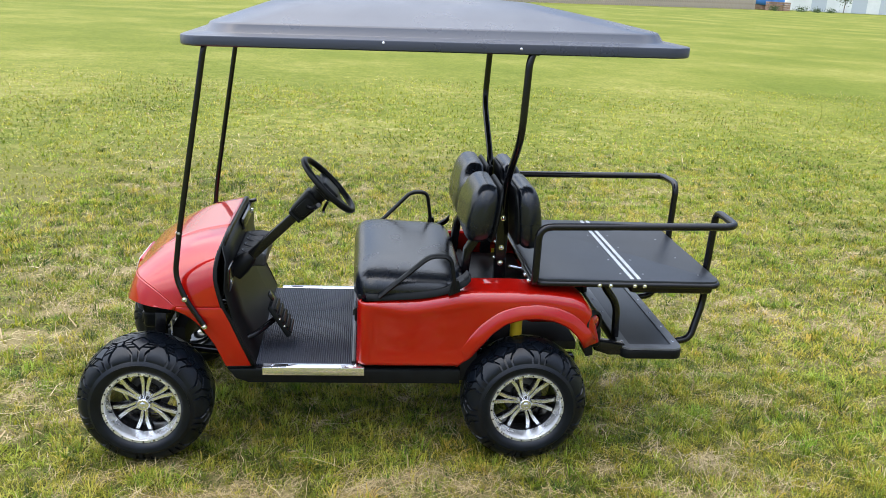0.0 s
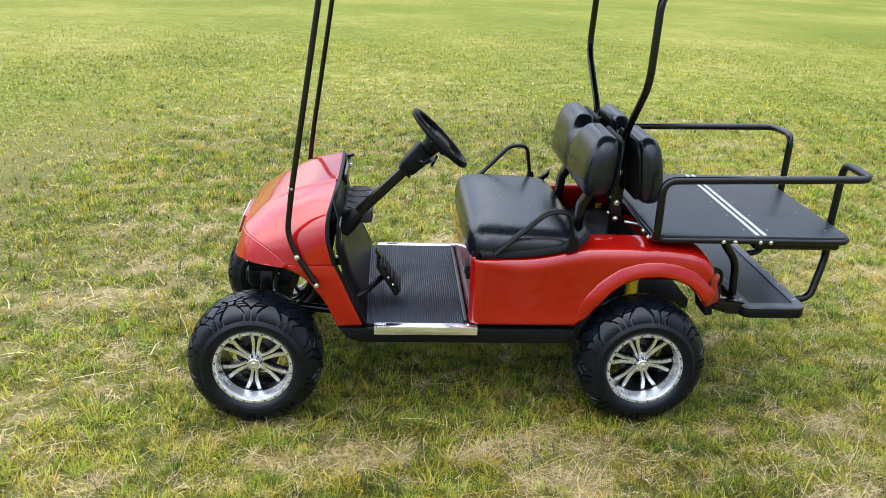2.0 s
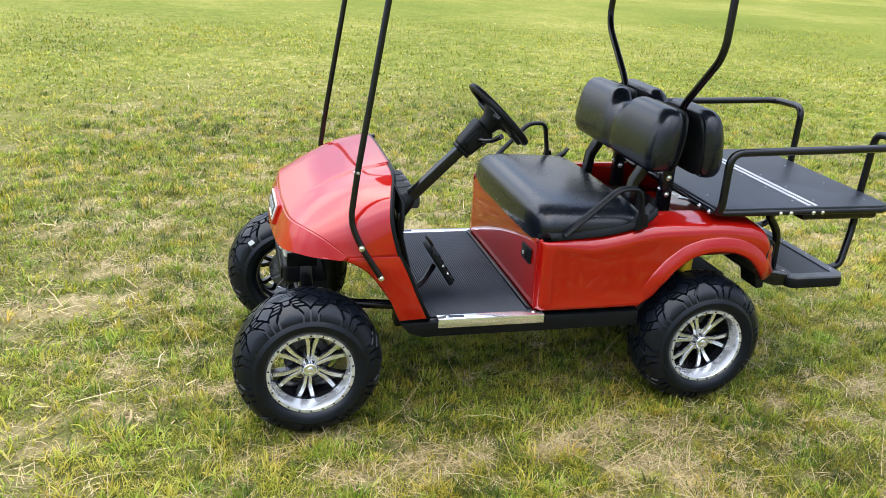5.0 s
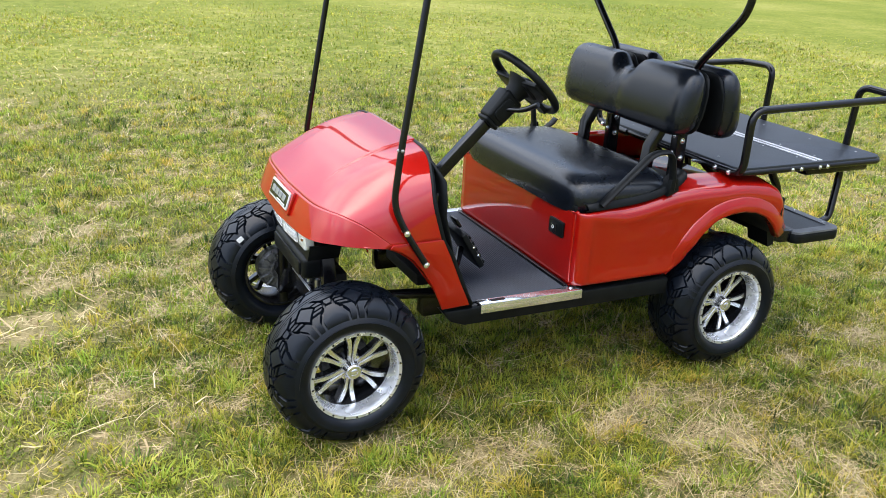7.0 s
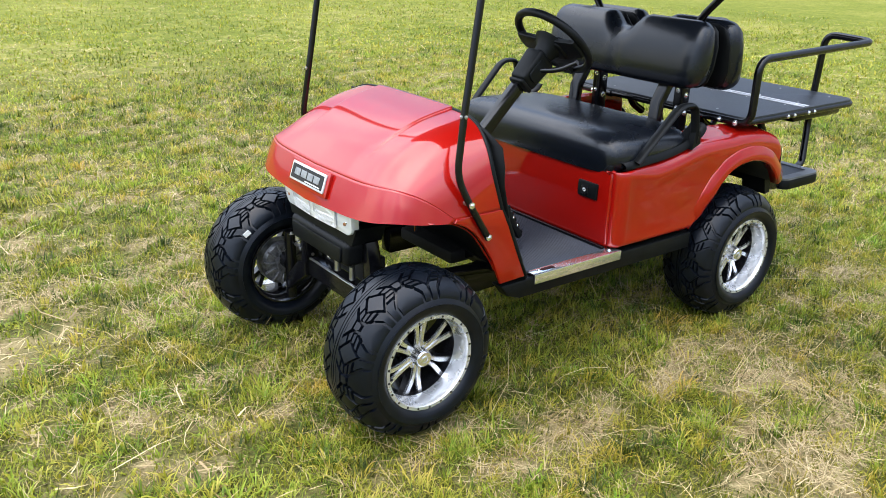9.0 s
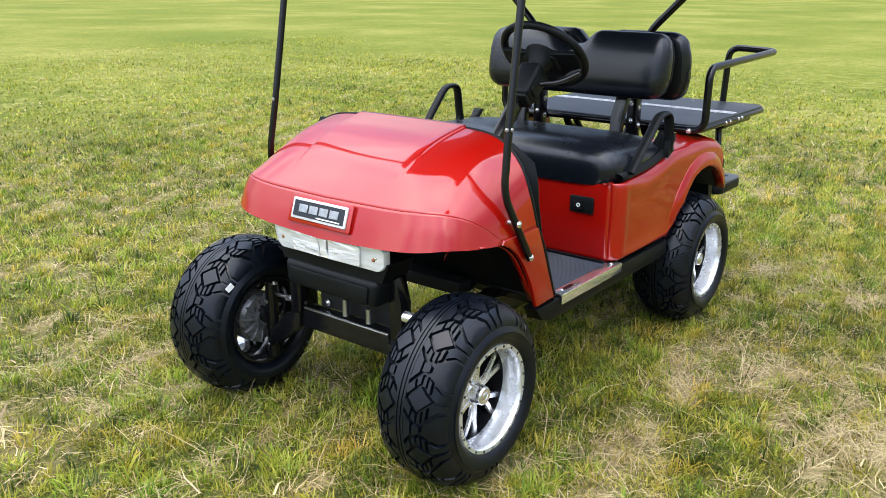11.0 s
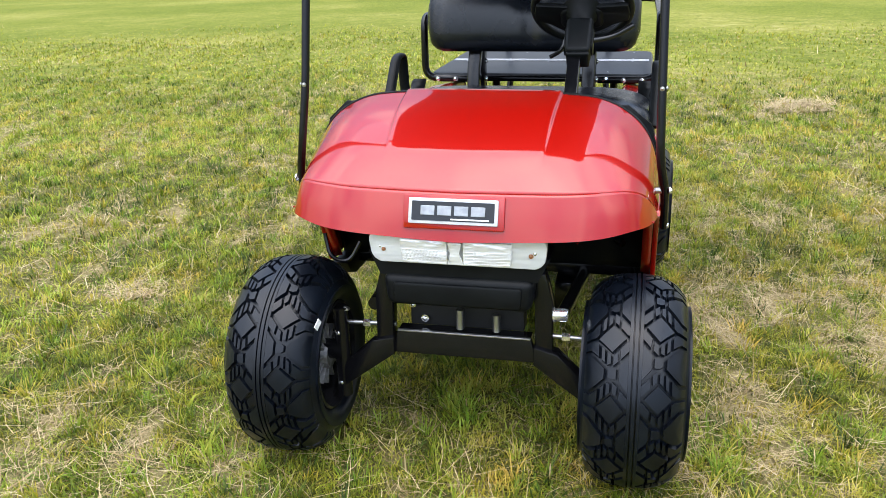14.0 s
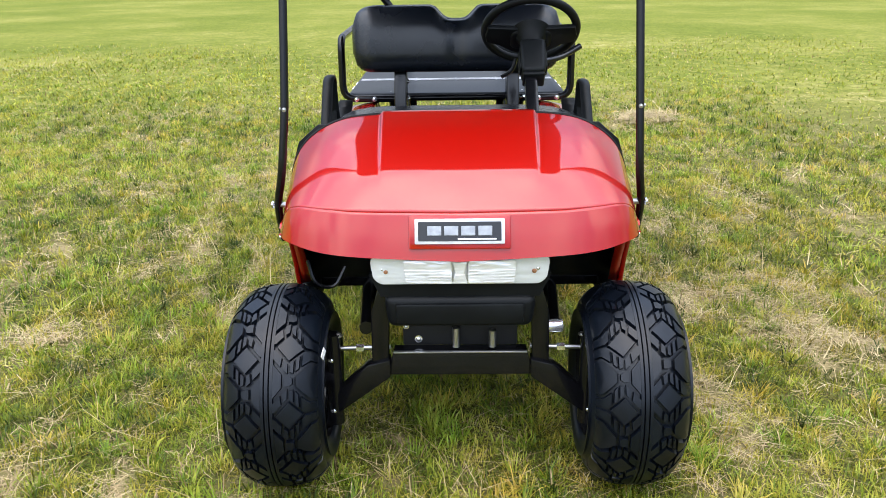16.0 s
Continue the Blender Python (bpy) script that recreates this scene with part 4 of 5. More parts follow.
def tread_block(bm, outline, a0, side, pitch, depth=0.009):
    """A raised rubber block; its outline is (across, along) in units of half the tread and one pitch."""
    pts = []
    for (u, v), (u2, v2) in zip(outline, outline[1:] + outline[:1]):
        pts += [(u, v), ((u + u2) / 2, (v + v2) / 2)]
    cu, cv = sum(p[0] for p in outline) / len(outline), sum(p[1] for p in outline) / len(outline)

    def on(u, v, lift):
        y = side * u * 0.122
        r = crown(y) - 0.0135 + lift
        a = a0 + v * pitch
        return bm.verts.new((r * math.cos(a), y, r * math.sin(a)))

    top = [on(cu + (u - cu) * 0.92, cv + (v - cv) * 0.92, 0.0135) for u, v in pts]
    low = [on(cu + (u - cu) * 0.97, cv + (v - cv) * 0.97, -0.002) for u, v in pts]
    mid = on(cu, cv, 0.0135)
    for k in range(len(pts)):
        j = (k + 1) % len(pts)
        bm.faces.new((low[k], low[j], top[j], top[k]))
        bm.faces.new((top[k], top[j], mid))


HALF_BLOCKS = [
    [(0.13, 0.04), (0.17, 0.04), (0.33, 0.160), (0.30, 0.300), (0.13, 0.180)],
    [(0.37, 0.190), (0.45, 0.240), (0.455, 0.395), (0.345, 0.330)],
    [(0.50, 0.235), (0.58, 0.185), (0.575, 0.385), (0.50, 0.365)],
    [(0.63, 0.150), (0.70, 0.105), (0.69, 0.310), (0.62, 0.360)],
    [(0.75, 0.070), (0.82, 0.025), (1.05, 0.025), (1.05, 0.160), (0.92, 0.160), (0.74, 0.275)],
]
BLOCKS = [
    [(0.185, 0.0), (0.48, 0.212), (0.79, 0.0), (0.48, -0.212)],
    [(0.13, 0.235), (0.33, 0.395), (0.33, 0.605), (0.13, 0.765)],
    [(0.375, 0.425), (0.49, 0.425), (0.56, 0.455), (0.56, 0.545), (0.49, 0.575), (0.375, 0.575)],
    [(1.05, 0.205), (0.94, 0.205), (0.615, 0.425), (0.615, 0.575), (0.94, 0.795), (1.05, 0.795)],
]
BLOCKS += HALF_BLOCKS + [[(u, 1 - v) for u, v in outline[::-1]] for outline in HALF_BLOCKS]
bm = bmesh.new()
base = [(crown(y) - 0.0135, y) for y in (-0.136, -0.124, -0.11, -0.09, -0.06, -0.03, 0.0, 0.03, 0.06, 0.09, 0.11, 0.124, 0.136)]
side_wall = [(0.205, 0.1425), (0.190, 0.1415), (0.176, 0.136), (0.168, 0.128), (0.160, 0.118)]
profile = [(r, -y) for r, y in side_wall[::-1]] + base + side_wall
revolve(bm, profile, 72)
for y0, y1 in ((-0.0165, -0.0085), (-0.0045, 0.0045), (0.0085, 0.0165)):
    revolve(bm, [(0.272, y0 - 0.0008), (0.2848, y0), (0.2848, y1), (0.272, y1 + 0.0008)], 72)
for k in range(10):
    for side in (-1, 1):
        for outline in BLOCKS:
            tread_block(bm, outline, 2 * math.pi * k / 10 + (0.12 if side > 0 else 0.0), side, 2 * math.pi / 10)
tyre_bm = bm

barrel = [(0.150, -0.126), (0.158, -0.124), (0.160, -0.116), (0.146, -0.105), (0.138, -0.08), (0.138, 0.02), (0.141, 0.040), (0.143, 0.06), (0.147, 0.108), (0.151, 0.124), (0.153, 0.1275), (0.164, 0.1275), (0.1665, 0.124), (0.1665, 0.117), (0.156, 0.112), (0.150, 0.09), (0.146, 0.02), (0.146, -0.08), (0.150, -0.126)]


SPOKE_INNER = [(0.030, 0.0014), (0.060, 0.0018), (0.082, 0.0024), (0.100, 0.0048), (0.118, 0.0105), (0.132, 0.0150), (0.1465, 0.0200)]
SPOKE_OUTER = [(0.030, 0.0150), (0.060, 0.0168), (0.082, 0.0195), (0.100, 0.0245), (0.118, 0.0300), (0.132, 0.0345), (0.1430, 0.0390)]


def spoke_mesh():
    """A split spoke: two legs side by side at the hub that part towards the barrel, with bright chamfered faces and black flanks."""
    bm = bmesh.new()
    for sgn in (-1, 1):
        rings = []
        for lift, draw in ((0.0, 0.0), (0.80, 0.0), (1.0, 0.0022)):
            line = [(r, sgn * (t + draw)) for r, t in SPOKE_INNER] + [(r, sgn * (t - draw)) for r, t in SPOKE_OUTER[::-1]]
            rings.append([bm.verts.new((r, 0.016 + lift * (0.042 - 0.10 * max(0.0, r - 0.07)), t)) for r, t in line])
        count = len(rings[0])
        bm.faces.new(rings[0])
        bm.faces.new(rings[2]).material_index = 1
        for k in range(count):
            j = (k + 1) % count
            bm.faces.new((rings[0][k], rings[0][j], rings[1][j], rings[1][k]))
            bm.faces.new((rings[1][k], rings[1][j], rings[2][j], rings[2][k])).material_index = 1
    return bm


rim_bm = turned(barrel, 64)
for f in rim_bm.faces:
    f.material_index = 1 if f.calc_center_median().y < 0.055 else 0
wheel = part("wheel", rim_bm, [BARREL, GLOSS_BLACK], cart, "machined alloy wheel with knobbly tyre")
part("tyre", tyre_bm, RUBBER, wheel, "black off-road tyre with blocky tread")
spoke = part("alloy_spoke", spoke_mesh(), [GLOSS_BLACK, MACHINED], wheel, smooth=False)
for k in range(1, 6):
    again(spoke, pose(0, 0, 0, 0, 60 * k, 0))
spoke.matrix_basis = pose(0, 0, 0, 0, 0, 0)
part("hub_cap", turned([(0.0005, 0.099), (0.010, 0.0985), (0.013, 0.0960), (0.024, 0.0965), (0.028, 0.0930), (0.0295, 0.0880), (0.0285, 0.0840), (0.0300, 0.0800), (0.0315, 0.056), (0.036, 0.050), (0.036, 0.020)], 28), CHROME, wheel, "chrome hub cap")
part("wheel_disc", turned([(0.0005, 0.018), (0.052, 0.018), (0.060, 0.010), (0.060, -0.006), (0.0005, -0.008)], 40), GLOSS_BLACK, wheel)
part("brake_drum", turned([(0.0005, -0.012), (0.085, -0.012), (0.092, -0.02), (0.092, -0.07), (0.080, -0.082), (0.045, -0.086), (0.040, -0.105), (0.0005, -0.106)], 36), HUB, wheel, "dark cast hub and drum")
fin = part("drum_fin", boxed((0.040, -0.096, -0.003), (0.090, -0.080, 0.003), 0.001, 1), HUB, wheel)
for k in range(1, 12):
    again(fin, pose(0, 0, 0, 0, 30 * k, 0))
nut = part("lug_nut", turned([(0.0005, 0.058), (0.006, 0.057), (0.0095, 0.050), (0.0095, 0.020)], 6, pose(0.042, 0, 0)), CHROME, wheel)
for k in range(1, 4):
    again(nut, pose(0, 0, 0, 0, 90 * k + 30, 0))
nut.matrix_basis = pose(0, 0, 0, 0, 30, 0)
rivet = part("rim_rivet", turned([(0.0005, 0.1295), (0.0036, 0.1290), (0.0042, 0.1268)], 8, pose(0.1585, 0, 0)), GLOSS_BLACK, wheel)
for k in range(1, 22):
    again(rivet, pose(0, 0, 0, 0, 360 / 22 * k, 0))
part("valve", piped([(0.142, 0.095, 0.03), (0.128, 0.105, 0.027)], 0.004, 0.01, 8), PLASTIC, wheel)
AXLES = [(-0.84, -0.474, 25, 0), (0.84, -0.462, 52, 0), (-0.84, 0.500, 10, 1), (0.84, 0.462, 70, 1)]
for k, (x, y, spin, far) in enumerate(AXLES):
    m = Matrix.Translation((x, y, 0.267)) @ Euler((0, 0, radians(0 if far else 180))).to_matrix().to_4x4() @ Euler((0, radians(spin), 0)).to_matrix().to_4x4() @ Matrix.Diagonal((1.012, 0.965, 1.012, 1))
    if k == 0:
        wheel.matrix_basis = m
    else:
        again(wheel, m)
part("tyre_sticker", boxed((-0.014, -0.001, -0.010), (0.014, 0.001, 0.010), 0.0004, 1), STICKER, cart, "small white paper sticker", at=Matrix.Translation((-1.020, 0.3605, 0.444)) @ Euler((0, radians(-40), radians(-14))).to_matrix().to_4x4())

# ---- meadow ----
def wave(x, y, size, seed):
    """Smooth random field of the given size, about -1 to 1, for many places at once."""
    rng = np.random.default_rng(seed)
    f = np.zeros(len(x))
    for k in range(9):
        a, p = rng.uniform(0, 2 * np.pi, 2)
        s = 2 * np.pi / size * rng.uniform(0.6, 1.6)
        f += np.sin(s * (x * np.cos(a) + y * np.sin(a)) + p)
    return f / 3.0


DEAD_SPOTS = [(0.50, -1.06, 0.19), (0.02, -1.46, 0.19), (0.74, -1.62, 0.18), (0.12, 1.67, 0.15), (-1.03, 1.56, 0.16), (-0.32, -0.84, 0.13), (-0.66, -0.95, 0.11), (1.70, -0.62, 0.22), (-1.52, -0.25, 0.15), (-1.80, -0.74, 0.16), (-1.06, 0.95, 0.10), (2.30, -1.66, 0.20), (0.81, 2.73, 0.22), (-1.35, 7.1, 0.7), (-0.30, 8.4, 0.8), (3.3, 7.6, 0.6)]


def dryness(x, y):
    """Above 0 where dead straw lies matted; lowered under the cart, where darker green deepens its shade."""
    d = 0.18 * wave(x, y, 1.0, 41) + 0.34 * wave(x, y, 0.40, 42) + 0.36 * wave(x, y, 0.17, 43) + 0.14 * wave(x, y, 3.5, 44) - 0.20
    for sx, sy, r in DEAD_SPOTS:
        d = d + 0.52 * np.exp(-((x - sx) ** 2 + (y - sy) ** 2) / r ** 2)
    return d - 0.50 * np.exp(-((x - 0.0) / 1.15) ** 4 - (y / 0.55) ** 4)


def lie(x, y):
    d = math.hypot(x, y)
    f = min(1.0, max(0.0, (d - 2.2) / 3.0))
    return -0.018 + f * 0.03 * (noise.noise((x * 0.35, y * 0.35, 0.0)) + 0.4 * noise.noise((x * 1.1, y * 1.1, 3.0)))


bm = bmesh.new()
xs = [-500, -250, -120, -60, -30, -16, -10, -7, -5, -4] + [-3.4 + 0.08 * k for k in range(122)] + [7, 8, 10, 13, 16, 30, 60, 120, 250, 500]
sheet(bm, [[Vector((x, y, lie(x, y))) for x in xs] for y in xs])
ground = tagged(part("ground", bm, TURF), "uneven dry meadow turf", "ground", kind="structure")
co = np.empty(len(ground.data.vertices) * 3, np.float32)
ground.data.vertices.foreach_get("co", co)
# the mottling of dead growth is drawn as far as the sheet is fine enough to hold it
within = np.clip((np.minimum(np.minimum(co[0::3], co[1::3]) + 3.4, 6.2 - np.maximum(co[0::3], co[1::3]))) / 0.9, 0, 1)
dead = (0.18 + within * (np.clip(dryness(co[0::3], co[1::3]) * 1.1 + 0.25, 0, 0.9) - 0.18)).astype(np.float32)
ground.data.attributes.new("dry", "FLOAT", "POINT").data.foreach_set("value", dead)


def ribbon(name, x, y, z, a, tilt, curl, h, w, mat, tint, joints=2, turnout=None, tip=(1.0, 1.0, 1.0)):
    """Bent blades as one mesh, each of one or two joints and a tip, leaning the way a, each with a tint of its own."""
    count = len(x)
    dx, dy = np.cos(a), np.sin(a)
    sx, sy = -dy * w / 2, dx * w / 2
    bends = ((tilt, 0.38, 0.95), (tilt + curl, 0.34, 0.7), (tilt + 2.1 * curl, 0.28, 0.0)) if joints == 2 else ((tilt, 0.55, 0.85), (tilt + 1.5 * curl, 0.45, 0.0))
    steps = len(bends)
    size = 2 * steps + 1
    side = np.zeros(count) if turnout is None else turnout
    px, pz = np.zeros(count), np.zeros(count)
    v = np.empty((count, size, 3), np.float32)
    rows = [(px, pz, 1.0)]
    for b, f, taper in bends:
        px, pz = px + np.sin(b) * h * f, pz + np.cos(b) * h * f
        rows.append((px, pz, taper))
    for j, (p, q, taper) in enumerate(rows):
        off = side * (j / steps) ** 2 * h
        cx, cy = x + dx * p - dy * off, y + dy * p + dx * off
        v[:, 2 * j] = np.stack([cx - sx * taper, cy - sy * taper, z + q], 1)
        if j < steps:
            v[:, 2 * j + 1] = np.stack([cx + sx * taper, cy + sy * taper, z + q], 1)
    v[:, :, 2] = np.maximum(v[:, :, 2], (z - 0.004)[:, None])
    quads = [[2 * j, 2 * j + 1, 2 * j + 3, 2 * j + 2] for j in range(steps - 1)] + [[2 * steps - 2, 2 * steps - 1, 2 * steps]]
    corners = 4 * (steps - 1) + 3
    base = (np.arange(count) * size)[:, None]
    loops = np.concatenate([base + np.array(q) for q in quads], 1).astype(np.int32)
    me = bpy.data.meshes.new(name)
    me.vertices.add(count * size)
    me.vertices.foreach_set("co", v.ravel())
    me.loops.add(count * corners)
    me.loops.foreach_set("vertex_index", loops.ravel())
    me.polygons.add(count * steps)
    starts = np.stack([np.arange(count) * corners + 4 * j for j in range(steps)], 1).ravel().astype(np.int32)
    me.polygons.foreach_set("loop_start", starts)
    me.polygons.foreach_set("use_smooth", np.ones(count * steps, bool))
    me.materials.append(mat)
    me.update(calc_edges=True)
    shade = np.ones((count, steps, 4), np.float32)
    shade[:, :, :3] = tint[:, None, :]
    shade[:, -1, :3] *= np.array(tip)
    me.attributes.new("tint", "FLOAT_COLOR", "FACE").data.foreach_set("color", shade.ravel())
    return new(name, me)


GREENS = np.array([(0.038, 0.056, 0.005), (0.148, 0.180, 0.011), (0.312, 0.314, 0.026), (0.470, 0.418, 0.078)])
STRAWS = np.array([(0.125, 0.080, 0.036), (0.300, 0.212, 0.098), (0.450, 0.345, 0.170), (0.570, 0.465, 0.260)])


def shades(palette, f):
    """Colours along a palette, f from 0 to 1."""
    f = np.clip(f, 0, 1) * (len(palette) - 1)
    i = np.minimum(f.astype(int), len(palette) - 2)
    t = (f - i)[:, None]
    return palette[i] * (1 - t) + palette[i + 1] * t


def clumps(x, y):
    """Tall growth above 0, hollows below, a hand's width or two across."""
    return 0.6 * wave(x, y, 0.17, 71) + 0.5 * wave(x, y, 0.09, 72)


def grass_tint(rng, x, y, shift=0.0, loose=0.15, dead=0.09, cast=(1.0, 1.0, 1.0)):
    """Each blade's colour: patches of fresh, dull and yellowing green, shade painted into the hollows, and dead blades
    among them.
    """
    # the clump term puts shade into hollow blades and light into tall ones
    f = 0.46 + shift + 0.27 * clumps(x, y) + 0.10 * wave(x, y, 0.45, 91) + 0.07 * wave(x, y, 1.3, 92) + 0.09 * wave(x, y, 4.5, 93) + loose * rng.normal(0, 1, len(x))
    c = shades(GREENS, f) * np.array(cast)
    hue = 0.6 * wave(x, y, 0.24, 95) + 0.5 * wave(x, y, 0.75, 96) + 0.55 * np.exp(-((x - 0.8) / 2.2) ** 2 - ((y + 1.6) / 1.0) ** 2)
    c[:, 0] *= np.clip(1.00 + 0.11 * hue, 0.6, 1.40)
    c[:, 1] *= np.clip(1.0 - 0.04 * hue, 0.85, 1.15)
    gone = rng.uniform(0, 1, len(x)) < np.clip(dead + 0.22 * dryness(x, y), 0.03, 0.6)
    c[gone] = shades(STRAWS, rng.uniform(0.1, 0.8, gone.sum()))
    return c


def clear(x, y):
    """Places that no tyre stands on."""
    ok = np.ones(len(x), bool)
    for ax, ay, _, _ in AXLES:
        ok &= ~(((x - ax) / 0.090) ** 4 + ((y - ay) / 0.125) ** 4 < 1)
    return ok


def heights(x, y):
    return np.array([lie(p, q) for p, q in zip(x, y)])


CORE = (-2.1, 2.9, -2.1, 2.0)
NEAR = (-3.6, 7.0, -4.0, 6.8)
FAR = (-8.0, 14.0, -8.0, 15.0)
SOFT = {CORE: 0.8, NEAR: 2.4, FAR: 6.0}


def inside(x, y, area, soft):
    """1 well inside the area, falling to 0 over a soft and ragged edge."""
    d = np.minimum(np.minimum(x - area[0], area[1] - x), np.minimum(y - area[2], area[3] - y))
    return np.clip((d + soft * 0.35 * wave(x, y, soft * 1.5, 77)) / soft, 0, 1)


def spread(rng, density, area, hole=None):
    count = int(density * (area[1] - area[0]) * (area[3] - area[2]))
    x, y = rng.uniform(area[0], area[1], count), rng.uniform(area[2], area[3], count)
    chance = inside(x, y, area, SOFT.get(area, 0.001))
    if hole:
        chance = chance * (1 - inside(x, y, hole, SOFT[hole]))
    ok = clear(x, y) & (rng.uniform(0, 1, count) < chance)
    return x[ok], y[ok]


def sward(name, density, area, hole, length, width, seed, joints, bow=0.40, loose=0.15, cast=(1.0, 1.0, 1.0)):
    """The short dense growth between the tufts, thin where straw lies."""
    rng = np.random.default_rng(seed)
    x, y = spread(rng, density, area, hole)
    d = dryness(x, y)
    ok = rng.uniform(0, 1, len(x)) > np.clip(d * 1.1 - 0.1, 0, 0.65)
    x, y, d = x[ok], y[ok], d[ok]
    count = len(x)
    h = length * rng.uniform(0.5, 1.3, count) * np.clip(0.95 - 0.30 * d + 0.45 * clumps(x, y), 0.30, 1.8)
    tilt = np.abs(rng.normal(bow, 0.5, count)).clip(0, 1.35)
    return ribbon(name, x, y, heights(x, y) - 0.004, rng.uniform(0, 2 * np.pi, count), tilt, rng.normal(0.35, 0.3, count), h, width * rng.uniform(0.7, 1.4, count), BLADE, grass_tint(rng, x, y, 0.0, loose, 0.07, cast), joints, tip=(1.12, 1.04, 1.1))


def tufts(name, density, each, area, hole, length, width, seed, want, shift, joints, cast):
    """Tussocks: blades that spread from a common foot."""
    rng = np.random.default_rng(seed)
    cx, cy = spread(rng, density, area, hole)
    d = dryness(cx, cy)
    ok = rng.uniform(-0.6, 0.6, len(cx)) < want * d + 0.15
    cx, cy = cx[ok], cy[ok]
    k = len(cx)
    size = rng.uniform(0.55, 1.45, k)
    own = rng.normal(0, 0.08, k)
    idx = np.repeat(np.arange(k), (each * size ** 2).astype(int))
    count = len(idx)
    r = np.abs(rng.normal(0, 0.033, count)) * size[idx]
    a = rng.uniform(0, 2 * np.pi, count)
    x, y = cx[idx] + r * np.cos(a), cy[idx] + r * np.sin(a)
    ok = clear(x, y)
    x, y, r, a, idx = x[ok], y[ok], r[ok], a[ok], idx[ok]
    count = len(x)
    lean = rng.uniform(0, 2 * np.pi, k)[idx]
    a = a + rng.normal(0, 0.5, count) + 0.4 * np.sin(lean - a)
    tilt = (0.15 + 9.5 * r + np.abs(rng.normal(0, 0.25, count))).clip(0, 1.25)
    h = length * size[idx] ** 0.7 * rng.uniform(0.55, 1.2, count)
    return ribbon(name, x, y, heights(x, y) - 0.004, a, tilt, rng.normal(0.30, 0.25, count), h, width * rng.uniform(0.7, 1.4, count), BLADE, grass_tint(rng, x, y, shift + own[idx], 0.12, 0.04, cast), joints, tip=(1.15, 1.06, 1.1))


def litter(name, density, area, hole, length, width, seed, edge=0.0, spot=None, joints=2):
    """Dead stalks lying on and in the grass."""
    rng = np.random.default_rng(seed)
    x, y = spread(rng, density, area, hole)
    if spot:
        q = np.hypot(x - spot[0], y - spot[1]) / spot[2]
        ok = q < rng.uniform(0.5, 1.0, len(x))
    else:
        ok = rng.uniform(-0.30, 0.60, len(x)) < dryness(x, y) - edge
    x, y = x[ok], y[ok]
    count = len(x)
    a = 0.8 * wave(x, y, 0.35, 61) * np.pi + rng.normal(0, 0.7, count)
    tilt = rng.normal(1.47, 0.14, count)
    z = heights(x, y) + rng.uniform(0.002, 0.034, count)
    h = length * np.exp(rng.normal(0, 0.45, count)).clip(0.3, 2.2)
    return ribbon(name, x, y, z, a, tilt, rng.normal(0.06, 0.18, count), h, width * rng.uniform(0.6, 1.5, count), STRAW, shades(STRAWS, rng.beta(2.2, 1.8, count)), joints, rng.normal(0, 0.36, count))


tagged(sward("grass", 14000, CORE, None, 0.035, 0.0030, 1, 2, 0.50), "short green and yellowing meadow grass", "grass", kind="stuff")
tagged(sward("grass", 4400, NEAR, CORE, 0.038, 0.0052, 6, 1, 0.85, 0.13, (1.00, 1.02, 0.98)), "short meadow grass round the cart", "grass", kind="stuff")
tagged(sward("grass", 950, FAR, NEAR, 0.044, 0.0120, 2, 1, 1.05, 0.07, (0.99, 1.03, 0.98)), "short meadow grass further out", "grass", kind="stuff")
for seed, want, shift, cast, words in ((21, -0.8, 0.06, (0.82, 1.05, 0.9), "fresh green tussocks in the meadow"), (22, -0.5, -0.20, (0.82, 1.0, 1.0), "dull dark green tussocks in the meadow"), (23, 0.1, 0.24, (1.10, 0.98, 1.0), "yellowing tussocks in the meadow")):
    few = 0.5 if seed == 23 else 1.0
    tagged(tufts("grass_tussocks", 95 * few, 20, CORE, None, 0.057, 0.0038, seed, want, shift, 2, cast), words, "grass", kind="stuff")
    tagged(tufts("grass_tussocks", 75 * few, 13, NEAR, CORE, 0.058, 0.0055, seed + 5, want, shift, 1, cast), words + ", further out", "grass", kind="stuff")
tagged(litter("straw", 4600, CORE, None, 0.070, 0.0015, 3, -0.04), "dry straw matted between the grass", "straw", kind="stuff")
tagged(litter("straw", 1400, NEAR, CORE, 0.080, 0.0026, 8, -0.02, joints=1), "dry straw lying round the cart", "straw", kind="stuff")
tagged(litter("straw", 170, FAR, NEAR, 0.12, 0.0060, 4, 0.10, joints=1), "dry straw in the meadow further out", "straw", kind="stuff")
tagged(litter("stalks", 130, CORE, None, 0.19, 0.0018, 5, -0.5), "long pale stalks lying across the grass", "straw", kind="stuff")
for x0, y0, r, many in ((5.05, -1.78, 0.36, 6200), (0.10, 1.67, 0.16, 6800)):
    tagged(litter("straw_patch", many, (x0 - r, x0 + r, y0 - r, y0 + r), None, 0.10 if r > 0.3 else 0.05, 0.005 if r > 0.3 else 0.0028, 11, 0.0, (x0, y0, r)), "pale patch of dead straw in the meadow", "straw", kind="stuff")

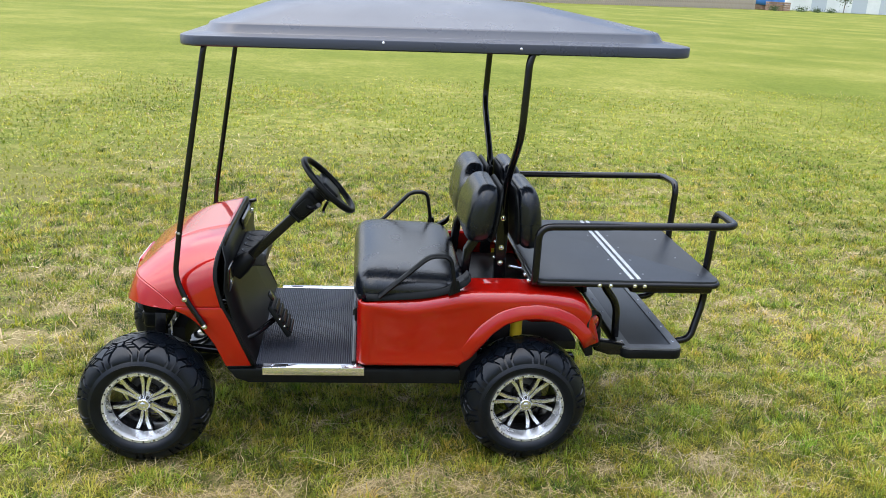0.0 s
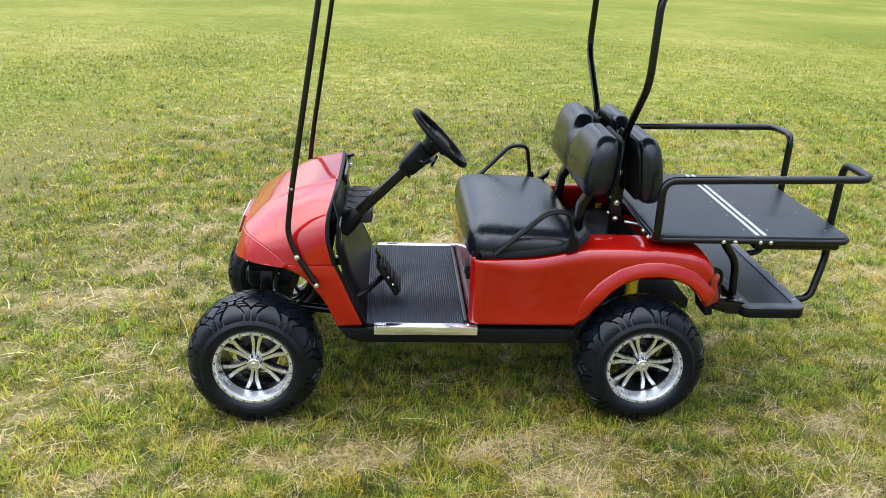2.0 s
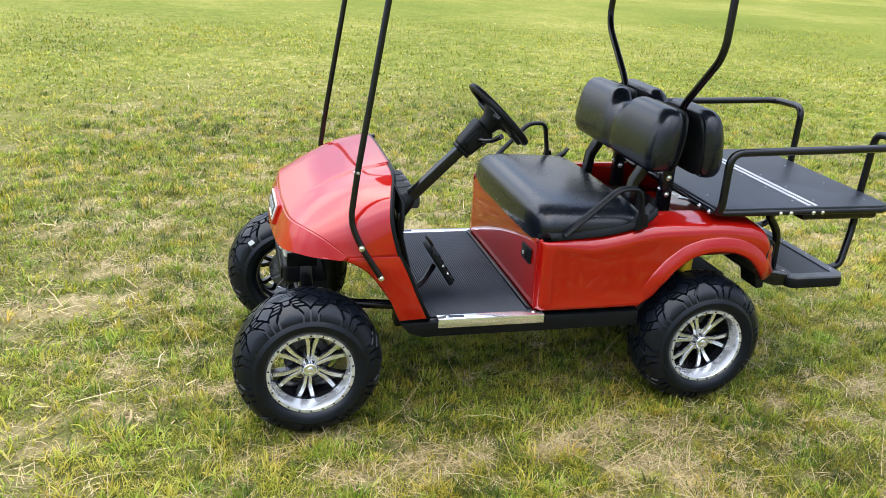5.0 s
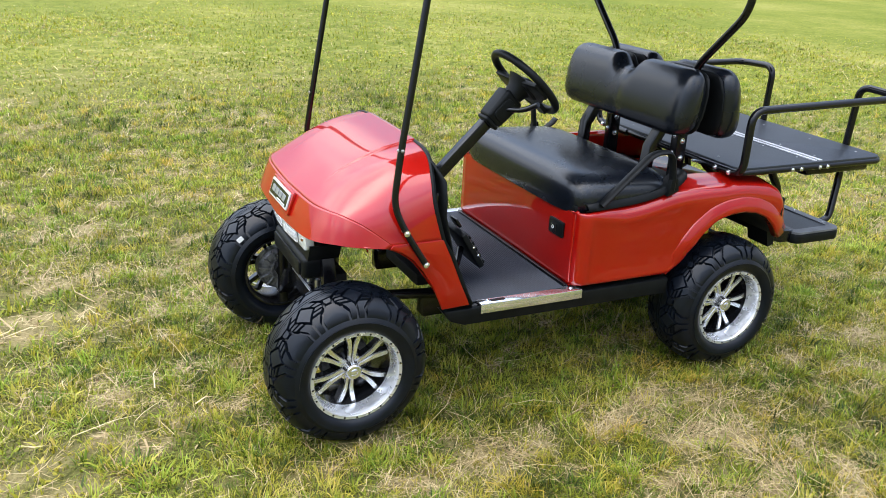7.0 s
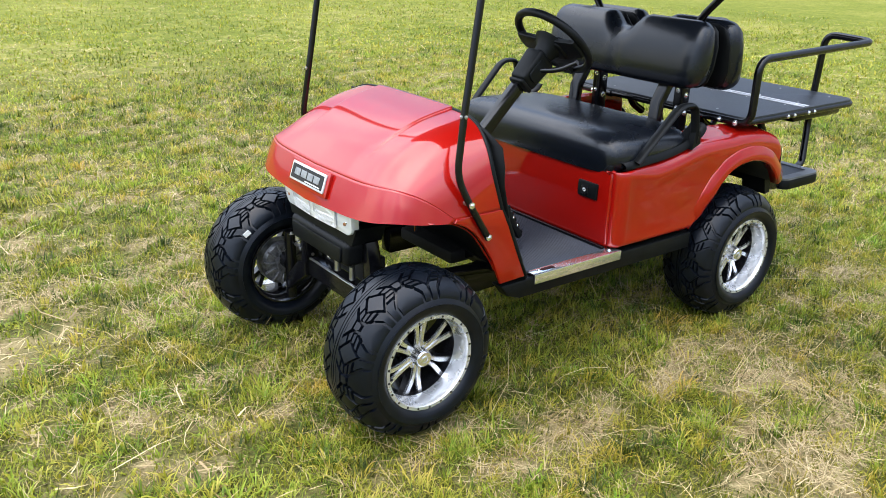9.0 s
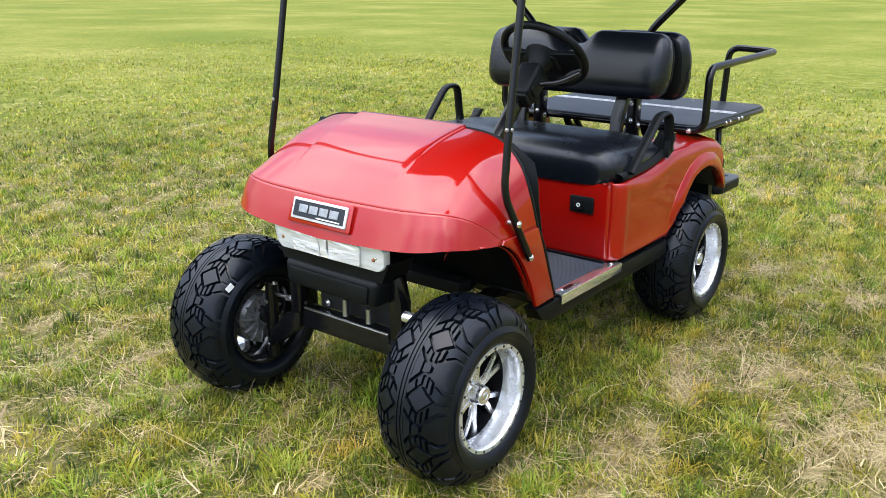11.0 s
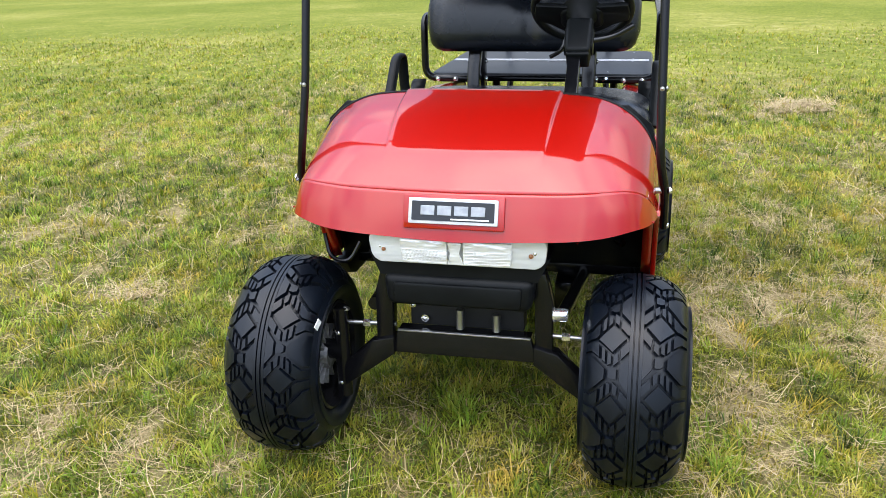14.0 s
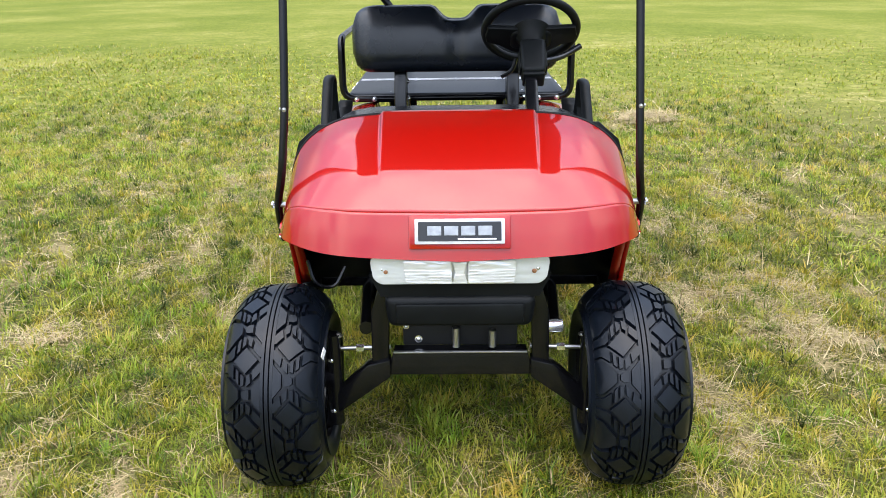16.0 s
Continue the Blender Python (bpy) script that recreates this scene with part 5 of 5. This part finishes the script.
# ---- far edge of the meadow ----
FENCE_BOARD = vary(material("weathered_fence_board", (0.40, 0.33, 0.27), 0.8), 2.0, (0.34, 0.28, 0.23), (0.46, 0.39, 0.32))
WALL_WHITE = vary(material("white_metal_wall", (0.75, 0.76, 0.77), 0.5), 0.5, (0.68, 0.69, 0.70), (0.78, 0.79, 0.80))
TARP = vary(material("blue_tarpaulin", (0.05, 0.20, 0.55), 0.5), 1.5, (0.04, 0.17, 0.48), (0.06, 0.23, 0.6))
TIMBER = vary(material("reddish_timber", (0.27, 0.17, 0.12), 0.8), 3.0, (0.20, 0.12, 0.08), (0.34, 0.22, 0.16))
LEAF = vary(material("far_leaves", (0.05, 0.09, 0.02), 0.7), 3.0, (0.035, 0.07, 0.015), (0.07, 0.12, 0.03))
BARK = vary(material("bark", (0.12, 0.09, 0.06), 0.9), 5.0, (0.09, 0.07, 0.05), (0.15, 0.11, 0.08))
A, B = Vector((-31.2, 56.8, 0.0)), Vector((50.8, 113.8, 0.0))
along = (B - A).normalized()
fence = thing("fence", "weathered board fence along the meadow", "fence", A, "structure")
turn = math.atan2(along.y, along.x)
rng = random.Random(4)
board_bm = boxed((-0.17, -0.012, 0.0), (0.17, 0.012, 1.85), 0.0, 1)
board = part("fence_board", board_bm, FENCE_BOARD, fence, smooth=False, at=Matrix.Rotation(turn, 4, "Z"))
for k in range(1, 283):
    p = along * (0.37 * k)
    again(board, Matrix.Translation((p.x, p.y, rng.uniform(-0.02, 0.02))) @ Matrix.Rotation(turn, 4, "Z"))
for z in (0.4, 1.5):
    part("fence_rail", boxed((0.0, 0.014, z), (104.5, 0.05, z + 0.09), 0.0, 1), FENCE_BOARD, fence, smooth=False, at=Matrix.Rotation(turn, 4, "Z"))

shed = thing("storage_building", "long white metal storage building far off", "building", (72.0, 129.5, 0.0))
part("wall", boxed((-8.0, -3.0, 0.0), (12.0, 3.0, 3.4), 0.02, 1), WALL_WHITE, shed, smooth=False)
part("roof", slab([(-3.3, 3.4), (3.3, 3.4), (0.0, 4.6)], -8.2, 12.2, "x"), WALL_WHITE, shed, smooth=False)
for x in (-4.0, 2.5, 7.0):
    part("door", boxed((x, -3.05, 0.0), (x + 2.4, -2.98, 2.5), 0.02, 1), material("pale_roller_door", (0.48, 0.52, 0.58), 0.6), shed, smooth=False)
stack = thing("timber_stack", "reddish timber stacked beside the fence", "timber", (58.2, 117.0, 0.0))
for z in range(4):
    for x in range(3):
        part("timber", boxed((-1.6 + 1.1 * x, -0.5, 0.30 * z), (-0.6 + 1.1 * x, 0.5, 0.30 * z + 0.26), 0.02, 1), TIMBER, stack, smooth=False)
cover = thing("covered_stack", "stack covered by a blue tarpaulin", "tarpaulin", (57.2, 119.3, 0.0))
part("pallet", boxed((-2.4, -1.0, 0.0), (2.4, 1.0, 1.1), 0.03, 1), TIMBER, cover, smooth=False)
bm = bmesh.new()
sheet(bm, [[Vector((x, y, 1.12 + h + 0.05 * math.sin(3 * x))) for x in [-2.5 + 0.25 * k for k in range(21)]] for y, h in ((-1.15, -0.45), (-1.05, 0.35), (0.0, 0.55), (1.05, 0.35), (1.15, -0.45))])
solid(part("tarpaulin", bm, TARP, cover), 0.02)
rng = random.Random(9)
for k, (x, y, s) in enumerate(((56.6, 114.8, 0.7), (61.1, 115.8, 0.8), (64.1, 117.1, 0.6), (66.6, 118.1, 0.7))):
    bush = thing("bush", "low green bush at the edge of the meadow", "bush", (x, y, 0.0), group="bushes at the far edge")
    bm = bmesh.new()
    for j in range(240):
        p = Vector((rng.gauss(0, 0.55 * s), rng.gauss(0, 0.4 * s), abs(rng.gauss(0.35, 0.3)) * s))
        q = Euler((rng.uniform(0, 6), rng.uniform(0, 6), rng.uniform(0, 6))).to_matrix()
        bm.faces.new([bm.verts.new(p + q @ Vector(v)) for v in ((-0.09, 0, 0), (0, -0.05, 0), (0.09, 0, 0), (0, 0.05, 0))])
    part("leaves", bm, LEAF, bush, smooth=False)
tree = thing("young_tree", "young green tree at the edge of the meadow", "tree", (70.1, 120.8, 0.0))
bm = piped([(0, 0, 0), (0.05, 0, 1.2), (0.0, 0.05, 2.2)], 0.06, 0.3, 8)
trunk = part("trunk", bm, BARK, tree)
for k in range(5):
    a = k * 1.3
    part("limb", piped([(0.02, 0, 1.3 + 0.2 * k), (0.5 * math.cos(a), 0.5 * math.sin(a), 1.9 + 0.2 * k)], 0.025, 0.1, 6), BARK, trunk)
bm = bmesh.new()
for j in range(700):
    p = Vector((rng.gauss(0, 0.5), rng.gauss(0, 0.5), rng.gauss(2.4, 0.5)))
    q = Euler((rng.uniform(0, 6), rng.uniform(0, 6), rng.uniform(0, 6))).to_matrix()
    bm.faces.new([bm.verts.new(p + q @ Vector(v)) for v in ((-0.10, 0, 0), (0, -0.06, 0), (0.10, 0, 0), (0, 0.06, 0))])
part("crown", bm, LEAF, tree, smooth=False)
